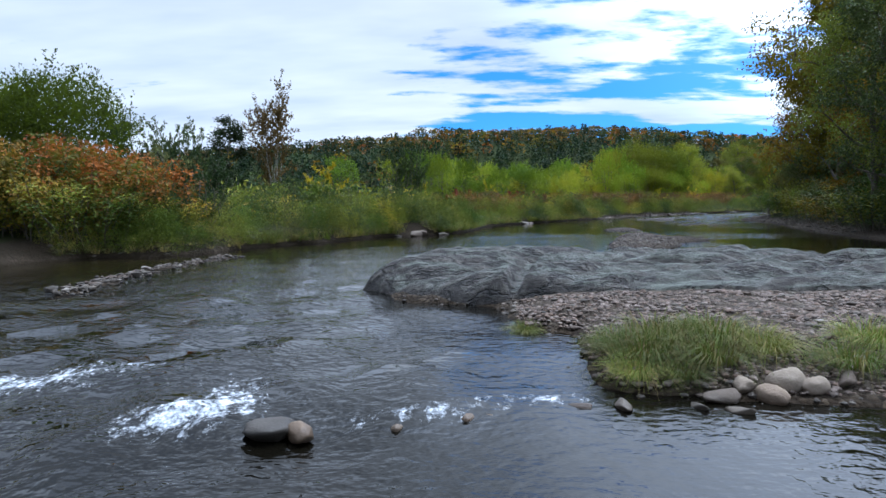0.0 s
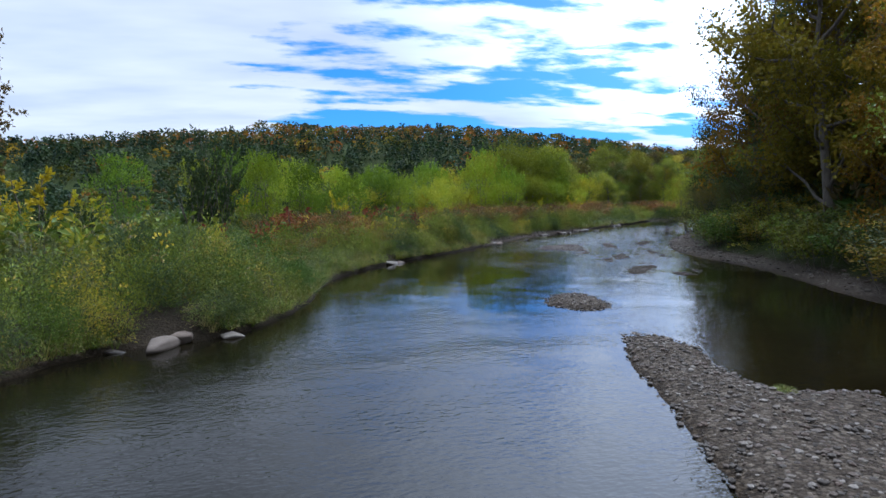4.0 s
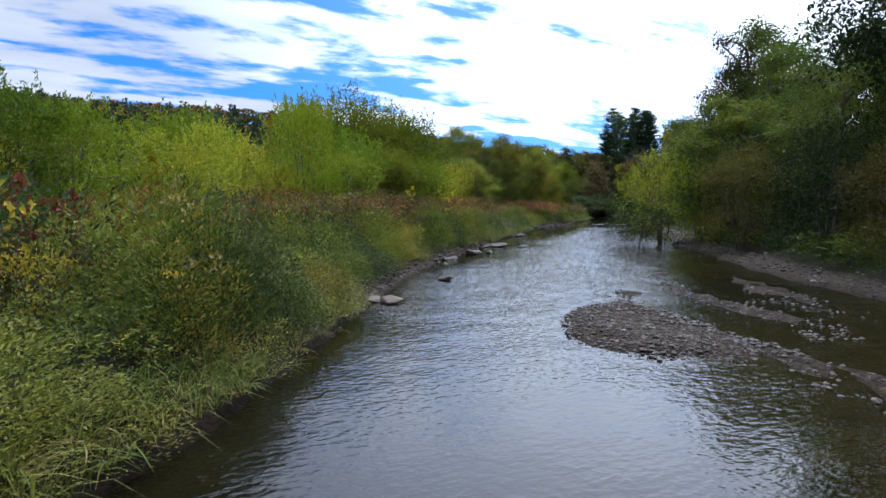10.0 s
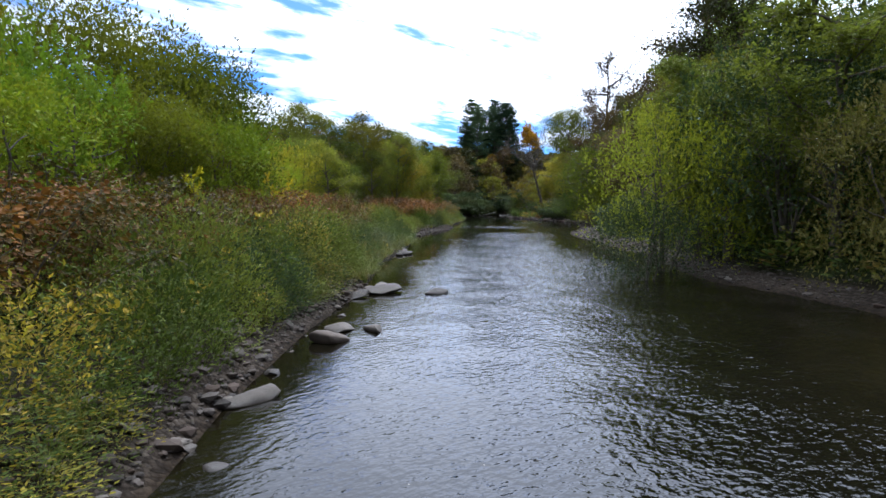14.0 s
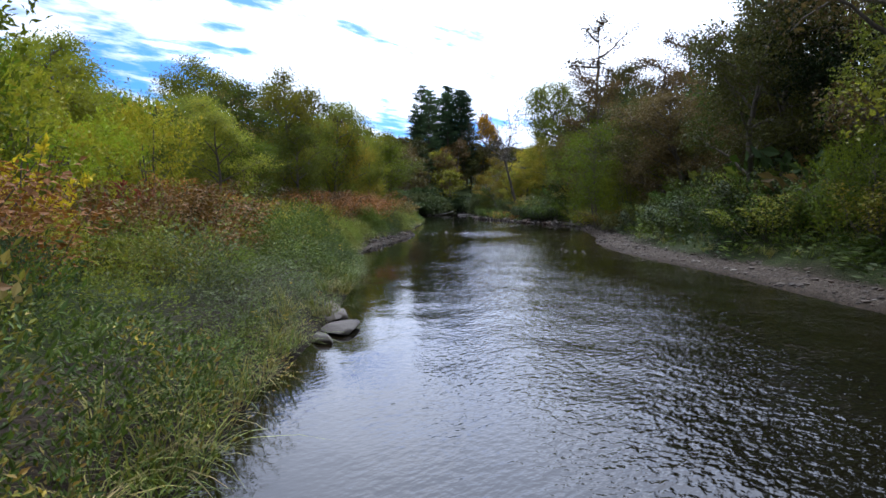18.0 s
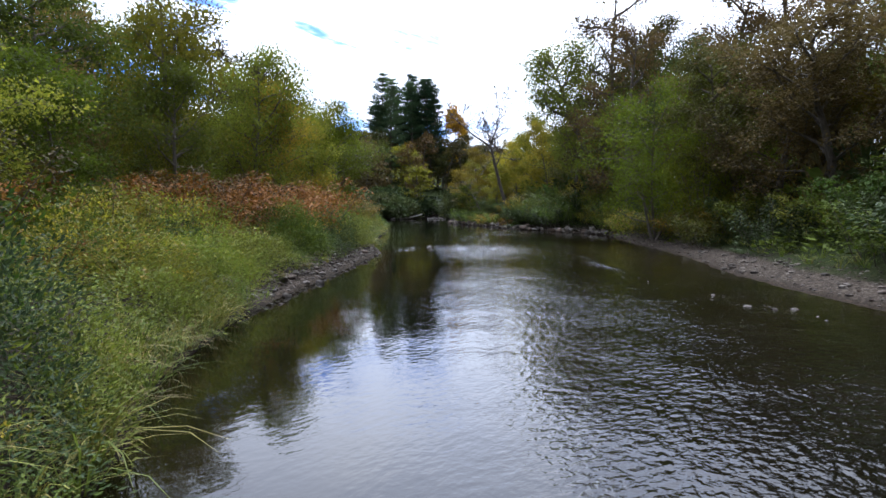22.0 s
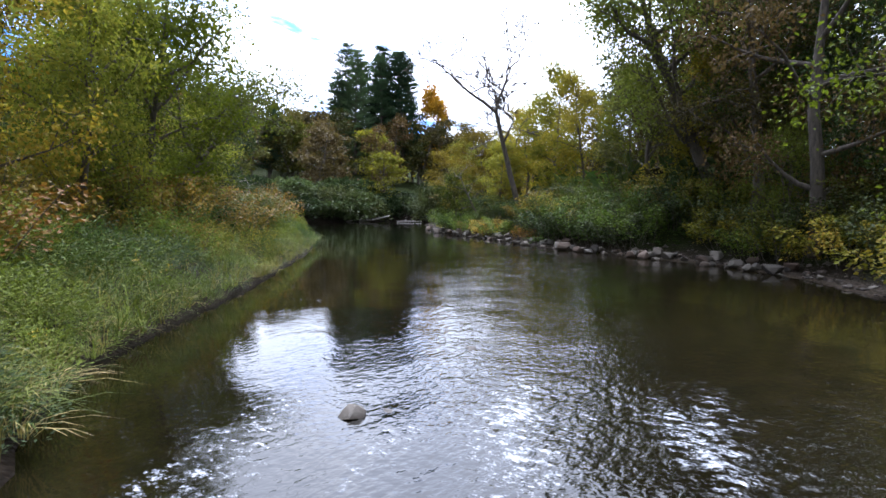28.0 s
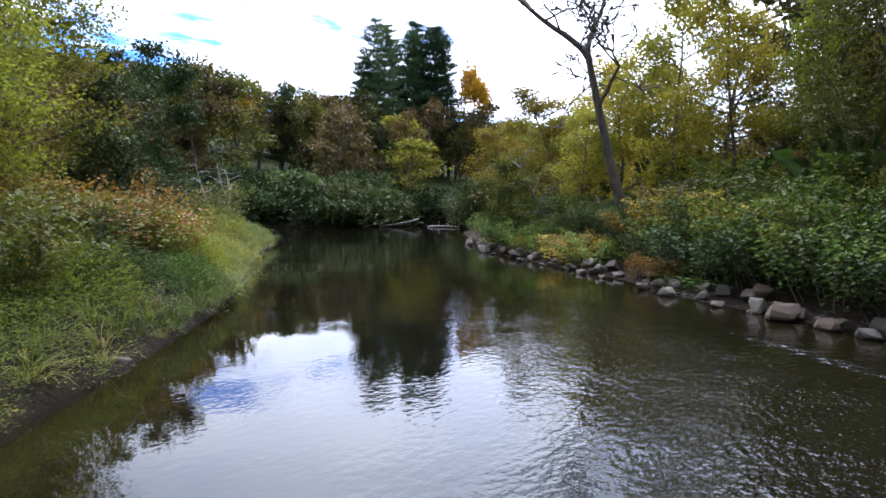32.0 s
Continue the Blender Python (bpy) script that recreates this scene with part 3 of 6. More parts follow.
def ground():
    xs, ys = stretched(-20, 126, 0.56, 3200), stretched(-2, 164, 0.56, 3200)
    x, y = (g.ravel() for g in np.meshgrid(xs, ys, indexing="ij"))
    z, gravel, inland = land(x, y)
    me = mesh_of("ground", np.stack([x, y, z], 1), grid_faces(len(xs), len(ys)), [GROUND], smooth=True, gravel=gravel, inland=np.minimum(inland, 3) / 3)
    tagged(new("ground", me), "river valley floor of gravel, soil and turf with a wooded ridge", "ground", kind="structure")


def blob(x, y, cx, cy, rx, ry, turn=0.0):
    a = radians(turn)
    u, v = (x - cx) * math.cos(a) + (y - cy) * math.sin(a), -(x - cx) * math.sin(a) + (y - cy) * math.cos(a)
    return np.exp(-((u / rx) ** 2 + (v / ry) ** 2))


RIFFLES = [(-4, 9, 7, 8, 0, 1.3), (1, 17, 8, 7, 0, 0.5), (4, 28, 6, 6, 0, 0.45), (-0.6, 5, 3.6, 2.6, 0, 0.9), (7, 31, 5, 0.8, 8, 0.8), (12, 57, 2.4, 1.0, 40, 1.1), (23, 67, 6, 4, 45, 0.6), (15, 49, 4, 5, 0, 0.15), (26, 58, 8, 6, 45, 0.5), (37, 70, 9, 4, 45, 0.6), (20, 52, 5, 6, 0, 0.3)]
RIFFLES += [(28 + 5.65 * k, 66 + 5.8 * k, 4.4, 2.5, 45, 0.6) for k in range(5)]
RIFFLES += [(26.6 + 6.4 * k, 67.9 + 7.0 * k, 5.5, 3.6, 45, 1.0 - 0.15 * k) for k in range(4)]
RIFFLES += [(70, 109, 4, 3, 30, 0.8), (70, 100, 7, 3.5, 40, 0.5), (70.5, 110.6, 5, 3.5, 40, 0.3), (73, 110, 6, 5, 40, 0.15), (42, 78, 9, 4, 45, 0.5), (84, 116.5, 2.4, 1.5, 50, 0.40), (60, 97, 3, 2, 40, 0.25), (71.5, 110.5, 3.5, 2.5, 40, 0.1), (88, 119, 6, 2.5, 60, 0.8), (50, 88, 9, 6, 45, 0.3)]
RIFFLES += [(52.5, 93.6, 4, 2.4, 40, 0.75), (57, 97.6, 4, 2.4, 40, 0.75), (61.5, 101.4, 3.5, 2.2, 40, 0.6), (77.5, 114.6, 3.5, 2.0, 40, 0.4), (81, 116.5, 3.5, 2.2, 40, 0.6)]
RIFFLES += [(22, 63.5, 5, 3.5, 45, 0.55), (19.5, 60, 4, 2.5, 45, 0.4), (73.2, 109.6, 2.6, 1.3, 40, 0.5), (85.5, 118.2, 4, 2.6, 40, 0.7), (59.5, 99.0, 4, 2.2, 40, 0.8), (42.2, 82.4, 4, 2.4, 45, 0.6)]
FOAM_AND_GLINTS = [(-1.2, 5.5, 1.3, 0.40, 25, 0.72), (0.75, 4.5, 0.55, 0.36, 20, 0.78), (0.9, 5.2, 0.35, 0.6, 10, 0.5), (2.35, 4.5, 0.45, 0.14, 8, 0.70), (2.9, 4.7, 0.3, 0.14, 20, 0.6), (3.55, 4.85, 0.4, 0.14, 5, 0.72), (-1.8, 7.4, 1.2, 0.3, 20, 0.3),
        (0.4, 7.2, 0.6, 0.15, 0, 0.4)]
FOAM_AND_GLINTS += [(69, 112.6, 2.4, 0.40, 30, 0.4), (70.8, 110.8, 2.4, 0.40, 25, 0.4), (72.2, 109.4, 1.6, 0.3, 20, 0.4), (66.5, 102, 2.5, 0.35, 40, 0.42), (69.5, 104, 1.5, 0.25, 40, 0.36),
         # the white at (90, 119.4) also stands in for ripples reflecting the sky
         (80, 112, 4, 0.5, 55, 0.12), (90, 119.4, 2.4, 0.4, 60, 0.14), (78, 123, 1.6, 0.25, 30, 0.25)]
# broken streaks that drift below the two upper riffles; the last five also paint in sky glints
streak = random.Random(41)
FOAM_AND_GLINTS += [(69.9 + streak.uniform(-2.6, 2.6), 110.8 + streak.uniform(-2.2, 2.2), streak.uniform(0.9, 1.8), 0.18, streak.uniform(18, 36), 0.26) for k in range(12)]
FOAM_AND_GLINTS += [(88.0 + 0.6 * k, 117.4 + 0.7 * k + streak.uniform(-0.4, 0.4), 1.5, 0.2, streak.uniform(50, 60), 0.1) for k in range(5)]
SHOALS_AND_REFLECTIONS = [(16.5, 50, 2.4, 4.5, -20, 1.0), (19.5, 44, 2.0, 3.0, -10, 0.8), (10, 30, 5, 4, 0, 0.35), (21, 57, 4, 4, 0, 0.7), (27, 55, 3, 5, -30, 0.7), (78, 108, 5, 4, 40, 0.35), (72, 104, 6, 4, 40, 0.45), (33, 66, 3, 5, -45, 0.5), (-8, 18, 3, 3, 0, 0.5)]


# faint olive patches that paint the banks' reflections onto the upper reach
SHOALS_AND_REFLECTIONS += [(55, 90, 10, 4, 45, 0.2), (66, 98.5, 12, 4, 40, 0.25), (88, 115, 14, 5, 45, 0.25), (78, 121, 10, 2.5, 40, 0.25)]


def water():
    step = 0.3
    xs, ys = np.arange(-20, 130, step), np.arange(-8, 172, step)
    x, y = (g.ravel() for g in np.meshgrid(xs, ys, indexing="ij"))
    dl, dr = near_line(x, y, LEFT)[0], near_line(x, y, RIGHT)[0]
    d = np.minimum(dl, dr)
    keep = inside(x, y, RIVER) | (d < 1.2)
    faces = grid_faces(len(xs), len(ys))
    faces = faces[keep[faces].all(1)]
    used, faces = np.unique(faces, return_inverse=True)
    faces = faces.reshape(-1, 4)
    x, y, d, dl = x[used], y[used], d[used], dl[used]
    run = 1 - 0.75 * ease(y, 72, 80) * (1 - ease(dl, 0.3, 2.0 + 2.5 * ease(y, 84, 92)))
    riffle, foam_and_glint, shoal_and_reflection = (sum(s * blob(x, y, *b) for *b, s in some) for some in (RIFFLES, FOAM_AND_GLINTS, SHOALS_AND_REFLECTIONS))
    shoal_and_reflection = np.clip(shoal_and_reflection + 0.28 * np.exp(-d / 0.9), 0, 1)
    near = np.clip(riffle, 0, 1.2)
    z = near * (1 + 2.2 * ease(-y, -14, -7)) * (0.022 * wobble(x, y, 0.75) + 0.012 * wobble(x, y, 0.33, 3)) + 0.004 * wobble(x, y, 1.1, 5) + 0.05 * np.clip(foam_and_glint, 0, 1)
    # the lip of the little fall between the boulders
    z += 0.05 * blob(x, y, 1.2, 5.8, 5, 0.9) - 0.05 * blob(x, y, 1.2, 3.4, 5, 1.2)
    me = mesh_of("river", np.stack([x, y, z], 1), faces, [WATER], smooth=True, riffle=riffle, foam_and_glint=foam_and_glint, shoal_and_reflection=shoal_and_reflection, run=run)
    tagged(new("river_water", me), "dark brown river water with ripples, small riffles and sky reflections", "water", kind="structure")
    # the river runs on behind the start
    v = [(-60, -90, -0.02), (30, -90, -0.02), (30, -8, -0.02), (-60, -8, -0.02)]
    me = mesh_of("lower_river", v, [(0, 1, 2, 3)], [WATER], riffle=[0.6] * 4, foam_and_glint=[0] * 4, shoal_and_reflection=[0] * 4, run=[1] * 4)
    tagged(new("lower_river_water", me), "dark rippled river water downstream of the boulders", "water", kind="structure")


def far_hills():
    """The mountain beyond the valley's gap, haze-blue in its colour, and low wooded hills all round."""
    a = np.radians(np.arange(0, 361, 2.0))
    rows = []
    for far, scale in ((1500, 0.0), (1900, 0.7), (2300, 1.0), (2800, 0.8)):
        h = scale * (95 + 30 * np.sin(3 * a + 1) + 22 * np.sin(7 * a) + 10 * np.sin(17 * a + 2) + 120 * np.exp(-(((a - radians(58)) / 0.16) ** 2)))
        rows.append(np.stack([60 + far * np.sin(a), 80 + far * np.cos(a), h - 5], 1))
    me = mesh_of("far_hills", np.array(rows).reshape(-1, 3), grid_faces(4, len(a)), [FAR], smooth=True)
    tagged(new("far_hills_backdrop", me), "distant wooded mountains with blue haze painted into their colour", "hills", kind="structure")


ground()
water()
far_hills()

# ---------------------------------------------------------------- plant making
def unit(v):
    return v / (np.linalg.norm(v, axis=-1, keepdims=True) + 1e-9)


def leaf_cards(places, ways, length, width, rng, fold=0.25, up=0.6):
    """Folded diamond leaves of two triangles: corners and faces. ways: the way each leaf points."""
    n = len(places)
    ways = unit(ways)
    face = unit(rng.normal(size=(n, 3)) * 0.7 + np.array([0, 0, up]))
    side = unit(np.cross(ways, face))
    face = np.cross(side, ways)
    l, w = np.broadcast_to(length, n)[:, None], np.broadcast_to(width, n)[:, None]
    mid = places + ways * l * 0.45
    v = np.stack([places, mid + side * w / 2 + face * w * fold, places + ways * l, mid - side * w / 2 + face * w * fold], 1).reshape(-1, 3)
    b = np.arange(n)[:, None] * 4
    return v, np.concatenate([b + [0, 1, 2], b + [0, 2, 3]], 1).reshape(-1, 3)


def tube(line, radii, sides=5):
    """A tapered limb along a line: corners and triangles."""
    line, radii = np.asarray(line, float), np.asarray(radii, float)
    way = unit(np.gradient(line, axis=0))
    ref = np.where(np.abs(way[:, 2:3]) > 0.9, [[1.0, 0, 0]], [[0, 0, 1.0]])
    u = unit(np.cross(way, ref))
    w = np.cross(way, u)
    a = np.arange(sides) * 2 * math.pi / sides
    v = (line[:, None] + radii[:, None, None] * (np.cos(a)[None, :, None] * u[:, None] + np.sin(a)[None, :, None] * w[:, None])).reshape(-1, 3)
    i, j = np.meshgrid(np.arange(len(line) - 1), np.arange(sides), indexing="ij")
    p, q = (i * sides + j).ravel(), (i * sides + (j + 1) % sides).ravel()
    return v, np.concatenate([np.stack([p, q, q + sides], 1), np.stack([p, q + sides, p + sides], 1)])


def joined(pieces):
    vs, fs, n = [], [], 0
    for v, f in pieces:
        vs.append(v)
        fs.append(f + n)
        n += len(v)
    return np.concatenate(vs), np.concatenate(fs)


def limb(start, way, length, rng, bend=0.25, lift=0.0, n=5):
    """A wandering line from start."""
    line, way = [np.array(start, float)], unit(np.array(way, float))
    for _ in range(n):
        way = unit(way + rng.normal(size=3) * bend / n**0.5 + np.array([0, 0, lift / n]))
        line.append(line[-1] + way * length / n)
    return np.array(line)


def on_line(line, u):
    f = np.clip(u, 0, 1) * (len(line) - 1)
    i = np.minimum(f.astype(int), len(line) - 2)
    return line[i] + (line[i + 1] - line[i]) * (f - i)[:, None]


def part(name, mesh, parent, label=""):
    ob = new(name, mesh)
    ob.parent = parent
    return tagged(ob, label)


def plant(name, pieces, label, category, group=""):
    """An empty at the base with one mesh a part."""
    base = tagged(new(name), label, category, group)
    for part_name, mesh in pieces:
        made = part(part_name, mesh, base)
        if part_name == "cane_clump":
            tagged(made, kind="stuff")
    return base


def tree_parts(seed, high, spread, leaves, leaf=0.16, mats=(BARK, GREEN), bare=0.30, lean=(0, 0), limbs=11, clump=0.75, thick=0.018, stems=1, droop=0.0, twigs=6, dense=0.22):
    """A broadleaf: trunk with limbs and twigs in one mesh, the crown's leaves in another."""
    rng = np.random.default_rng(seed)
    wood, ends = [], []
    for s in range(stems):
        tilt = np.array([lean[0], lean[1], 1.0]) + (rng.normal(size=3) * [0.30, 0.30, 0] if stems > 1 else 0)
        trunk = limb((rng.normal() * 0.15 * (stems > 1), rng.normal() * 0.15 * (stems > 1), -0.3), tilt, high * rng.uniform(0.82, 0.95) + 0.3, rng, 0.22, 0.15, 8)
        r = high * thick / stems**0.4
        wood.append(tube(trunk, np.linspace(r, r * 0.12, len(trunk)), 7))
        for k in range(limbs):
            u = bare + (1 - bare) * (k + rng.uniform(0, 1)) / limbs
            a = k * 2.4 + rng.uniform(-0.5, 0.5)
            reach = spread * (0.5 + 0.75 * math.sin(math.pi * min(1, max(0.05, (u - bare) / (1 - bare) * 0.80 + 0.18)))) * rng.uniform(0.65, 1.1) / stems**0.3
            start = on_line(trunk, np.array([u]))[0]
            branch = limb(start, (math.cos(a), math.sin(a), rng.uniform(0.25, 0.8)), reach, rng, 0.45, 0.25 - droop, 5)
            wood.append(tube(branch, np.linspace(r * 0.38, r * 0.06, len(branch)), 5))
            for j in range(twigs):
                w = 0.30 + 0.6 * rng.uniform()
                st = on_line(branch, np.array([w]))[0]
                twig = limb(st, rng.normal(size=3) + [math.cos(a), math.sin(a), 0.4], reach * 0.40, rng, 0.5, 0.1 - droop, 3)
                wood.append(tube(twig, np.linspace(r * 0.13, r * 0.03, len(twig)), 3))
                ends.append(twig[1:])
            ends.append(branch[3:])
        ends.append(trunk[-2:])
    pieces = [("trunk", mesh_of("trunk", *joined(wood), [mats[0]], smooth=True))]
    if leaves:
        ends = np.concatenate(ends)
        pick = rng.integers(len(ends), size=leaves)
        off = unit(rng.normal(size=(leaves, 3))) * rng.uniform(0.1, 1, (leaves, 1)) ** 0.5 * clump * [1.5, 1.5, 1.0]
        spots = ends[pick] + off
        ways = unit(off) + rng.normal(size=(leaves, 3)) * 0.6 + [0, 0, -0.25 - droop]
        size = leaf * rng.uniform(0.6, 1.3, leaves)
        inner = rng.uniform(size=leaves) < dense
        spots[inner] = (ends[pick] + off * 0.4)[inner]
        size[inner] *= 1.5
        v, f = leaf_cards(spots, ways, size, size * 0.62, rng)
        pieces.append(("crown", mesh_of("crown", v, f, [mats[1]])))
    return pieces


def willow_parts(seed, high, spread, leaves, leaf=0.15, mats=(BARK, WILLOW), stems=12, slim=0.30):
    """A bushy willow: many stems from one stool, feathery upright tips, leaves along them down to the ground."""
    rng = np.random.default_rng(seed)
    wood, spots, ways = [], [], []
    for s in range(stems):
        a, out = s * 2.4, math.sqrt((s + 0.5) / stems)
        tall = high * (1.05 - 0.45 * out * rng.uniform(0.6, 1.2))
        line = limb((0.25 * math.cos(a), 0.25 * math.sin(a), -0.2), (math.cos(a) * out * spread / high * 1.1, math.sin(a) * out * spread / high * 1.1, 1), tall, rng, 0.22, 0.2, 6)
        wood.append(tube(line, np.linspace(0.045, 0.008, len(line)), 4))
        n = leaves // stems
        shoots = max(6, n // 40)
        u = rng.uniform(0.03, 1, shoots) ** 0.6
        base = on_line(line, u)
        for b, w in zip(base, u):
            way = unit(rng.normal(size=3) * [1, 1, 0.4] + [math.cos(a) * 0.5, math.sin(a) * 0.5, 0.75])
            shoot = limb(b, way, high * 0.17 * rng.uniform(0.6, 1.3), rng, 0.25, 0.35, 3)
            m = n // shoots
            v = rng.uniform(0.05, 1, m)
            spots.append(on_line(shoot, v) + rng.normal(size=(m, 3)) * 0.05 * high / 6)
            ways.append(unit(shoot[-1] - shoot[0]) + rng.normal(size=(m, 3)) * 0.75)
    spots, ways = np.concatenate(spots), np.concatenate(ways)
    size = leaf * rng.uniform(0.6, 1.35, len(spots))
    v, f = leaf_cards(spots, ways, size, size * slim, rng)
    return [("stem", mesh_of("stem", *w, [mats[0]], smooth=True)) for w in wood] + [("foliage", mesh_of("foliage", v, f, [mats[1]]))]


def knotweed_parts(seed, high, spread, leaves, leaf=0.17, mats=(BARK, RUST), stems=14):
    """A clump of cane stems arching outwards, with broad leaves held in drooping tiers."""
    rng = np.random.default_rng(seed)
    wood, spots, ways = [], [], []
    for s in range(stems):
        a, out = s * 2.4 + rng.uniform(-0.3, 0.3), math.sqrt((s + 0.4) / stems)
        foot = (0.45 * spread * out * math.cos(a), 0.45 * spread * out * math.sin(a), -0.1)
        line = limb(foot, (0.55 * math.cos(a) * out, 0.55 * math.sin(a) * out, 1), high * rng.uniform(0.75, 1.05), rng, 0.2, -0.35 * out, 6)
        wood.append(tube(line, np.linspace(0.016, 0.005, len(line)), 4))
        n = leaves // stems
        u = 0.25 + 0.75 * rng.uniform(0, 1, n) ** 0.6
        b = rng.uniform(0, 2 * math.pi, n)
        out_way = np.stack([np.cos(b), np.sin(b), rng.uniform(-0.55, 0.05, n)], 1)
        spots.append(on_line(line, u) + out_way * rng.uniform(0.02, 0.38, n)[:, None])
        ways.append(out_way + rng.normal(size=(n, 3)) * 0.25)
    spots, ways = np.concatenate(spots), np.concatenate(ways)
    size = leaf * rng.uniform(0.55, 1.25, len(spots))
    v, f = leaf_cards(spots, ways, size, size * 0.75, rng, 0.16, 1.6)
    return [("cane_clump", mesh_of("cane_clump", *joined(wood), [mats[0]], smooth=True)), ("foliage", mesh_of("foliage", v, f, [mats[1]]))]


def dome_parts(seed, high, spread, leaves, leaf=0.20, mats=(BARK, WILLOW), lobes=18, stems=5, slim=0.42, feather=0.3, low=True, ragged=1.0, core=1.35):
    """A bushy crown of overlapping lobes over a few stems, with feathery shoots standing out of its top."""
    rng = np.random.default_rng(seed)
    middles, sizes = [], []
    for k in range(lobes):
        u, a = (k + 0.5) / lobes, k * 2.4 + rng.uniform(-0.3, 0.3)
        r = spread * 0.74 * math.sqrt(u) * rng.uniform(0.8, 1.12)
        size = spread * rng.uniform(0.24, 0.40)
        top = (high - size) * (1.0 - 0.55 * (r / spread) ** 2) * rng.uniform(0.82, 1.04)
        middles.append((r * math.cos(a), r * math.sin(a), top))
        sizes.append(size)
        if k % 2 and low:
            middles.append((1.02 * r * math.cos(a + 0.5), 1.02 * r * math.sin(a + 0.5), top * rng.uniform(0.25, 0.55)))
            sizes.append(size * 1.1)
    middles, sizes = np.array(middles), np.array(sizes)
    body = int(leaves * (1 - feather))
    pick = rng.choice(len(sizes), body, p=sizes**2 / (sizes**2).sum())
    out = middles[pick] * [1, 1, 0]
    way = unit(rng.normal(size=(body, 3)) + unit(out) * 0.5 + [0, 0, 0.35])
    inner = rng.uniform(size=(body, 1)) < 0.20
    far = np.where(inner, rng.uniform(0.2, 0.62, (body, 1)), rng.uniform(0.55, 1.0, (body, 1)) ** 0.6 * (1 + ragged * 0.16 * rng.normal(size=(body, 1))))
    spots = [middles[pick] + way * sizes[pick][:, None] * far * [1, 1, 1.12]]
    ways = [way * 0.7 + rng.normal(size=(body, 3)) * 0.6 + [0, 0, 0.25]]
    per = 18
    for s in range(int(leaves * feather / per)):
        k = rng.integers(len(sizes))
        d = unit(rng.normal(size=3) * [1, 1, 0.5] + [0, 0, 0.8])
        foot = middles[k] + d * sizes[k] * 0.85
        shoot = limb(foot, d * 0.6 + [0, 0, 0.8], high * 0.12 * rng.uniform(0.5, 1.4), rng, 0.25, 0.3, 3)
        spots.append(on_line(shoot, rng.uniform(0, 1, per)) + rng.normal(size=(per, 3)) * 0.035)
        ways.append(unit(shoot[-1] - foot) + rng.normal(size=(per, 3)) * 0.7)
    spots, ways = np.concatenate(spots), np.concatenate(ways)
    size = leaf * rng.uniform(0.6, 1.35, len(spots))
    size[:body] *= np.where(inner[:, 0], core, 1.0)
    keep = spots[:, 2] > 0.08
    spots, ways, size = spots[keep], ways[keep], size[keep]
    pieces = []
    for s in range(stems):
        end = middles[(s * 5 + 1) % len(middles)] * [0.8, 0.8, 0.95]
        foot = np.array([end[0] * 0.12, end[1] * 0.12, -0.3])
        line = np.array([foot + (end - foot) * w + np.array([end[0], end[1], 0]) * 0.25 * (w * w - w) + rng.normal(size=3) * 0.03 * high * w * (1 - w) for w in np.linspace(0, 1, 7)])
        r = 0.012 * high
        wood = [tube(line, np.linspace(r, r * 0.25, 7), 6)]
        for b in range(4):
            w = rng.uniform(0.35, 0.9)
            twig = limb(on_line(line, np.array([w]))[0], unit(rng.normal(size=3) + [0, 0, 0.6]), spread * 0.5, rng, 0.4, 0.2, 4)
            wood.append(tube(twig, np.linspace(r * 0.4, r * 0.1, 5), 4))
        pieces.append(("stem", mesh_of("stem", *joined(wood), [mats[0]], smooth=True)))
    v, f = leaf_cards(spots, ways, size, size * slim, rng)
    return pieces + [("foliage", mesh_of("foliage", v, f, [mats[1]]))]


def forked_parts(seed, high, lean, thick=0.20):
    """A leafless tree: a leaning trunk that forks again and again into crooked limbs."""
    rng = np.random.default_rng(seed)
    trunk = limb((0, 0, -0.3), (lean[0], lean[1], 1.0), high * 0.56, rng, 0.10, 0.0, 7)
    pieces = [("trunk", mesh_of("trunk", *tube(trunk, np.linspace(thick, thick * 0.62, len(trunk)), 9), [BARK], smooth=True))]

    def grow(start, way, length, r, level, wood):
        line = limb(start, way, length, rng, 0.42, 0.12, 5)
        wood.append(tube(line, np.linspace(r, max(0.02, r * 0.6), len(line)), 6 if level < 2 else 4))
        if level >= 6:
            return
        for s in (-1, 1):
            side = unit(np.cross(line[-1] - line[-2], rng.normal(size=3)))
            grow(line[-1], unit(line[-1] - line[-2]) + side * s * rng.uniform(0.35, 0.7), length * rng.uniform(0.62, 0.88), max(0.026, r * (0.66 if s < 0 else 0.55)), level + 1, wood)
        for extra in range(2 if level < 5 else 0):
            mid = on_line(line, np.array([rng.uniform(0.4, 0.8)]))[0]
            grow(mid, unit(rng.normal(size=3) + [0, 0, 0.5]), length * 0.6, max(0.026, r * 0.4), level + 2, wood)
    end, way = trunk[-1], unit(trunk[-1] - trunk[-2])
    for turn_, out, size in ((0.0, 0.5, 1.0), (2.9, 0.5, 0.9), (4.4, 0.7, 0.7), (1.6, 0.6, 0.65)):
        wood = []
        side = np.array([math.cos(turn_) * -0.66 - math.sin(turn_) * 0.75, math.cos(turn_) * 0.75 - math.sin(turn_) * 0.66, 0.1])
        grow(end if size > 0.7 else on_line(trunk, np.array([0.72]))[0], way + side * out, high * 0.20 * size, thick * 0.64 * size, 1, wood)
        pieces.append(("limb", mesh_of("limb", *joined(wood), [BARK], smooth=True)))
    return pieces


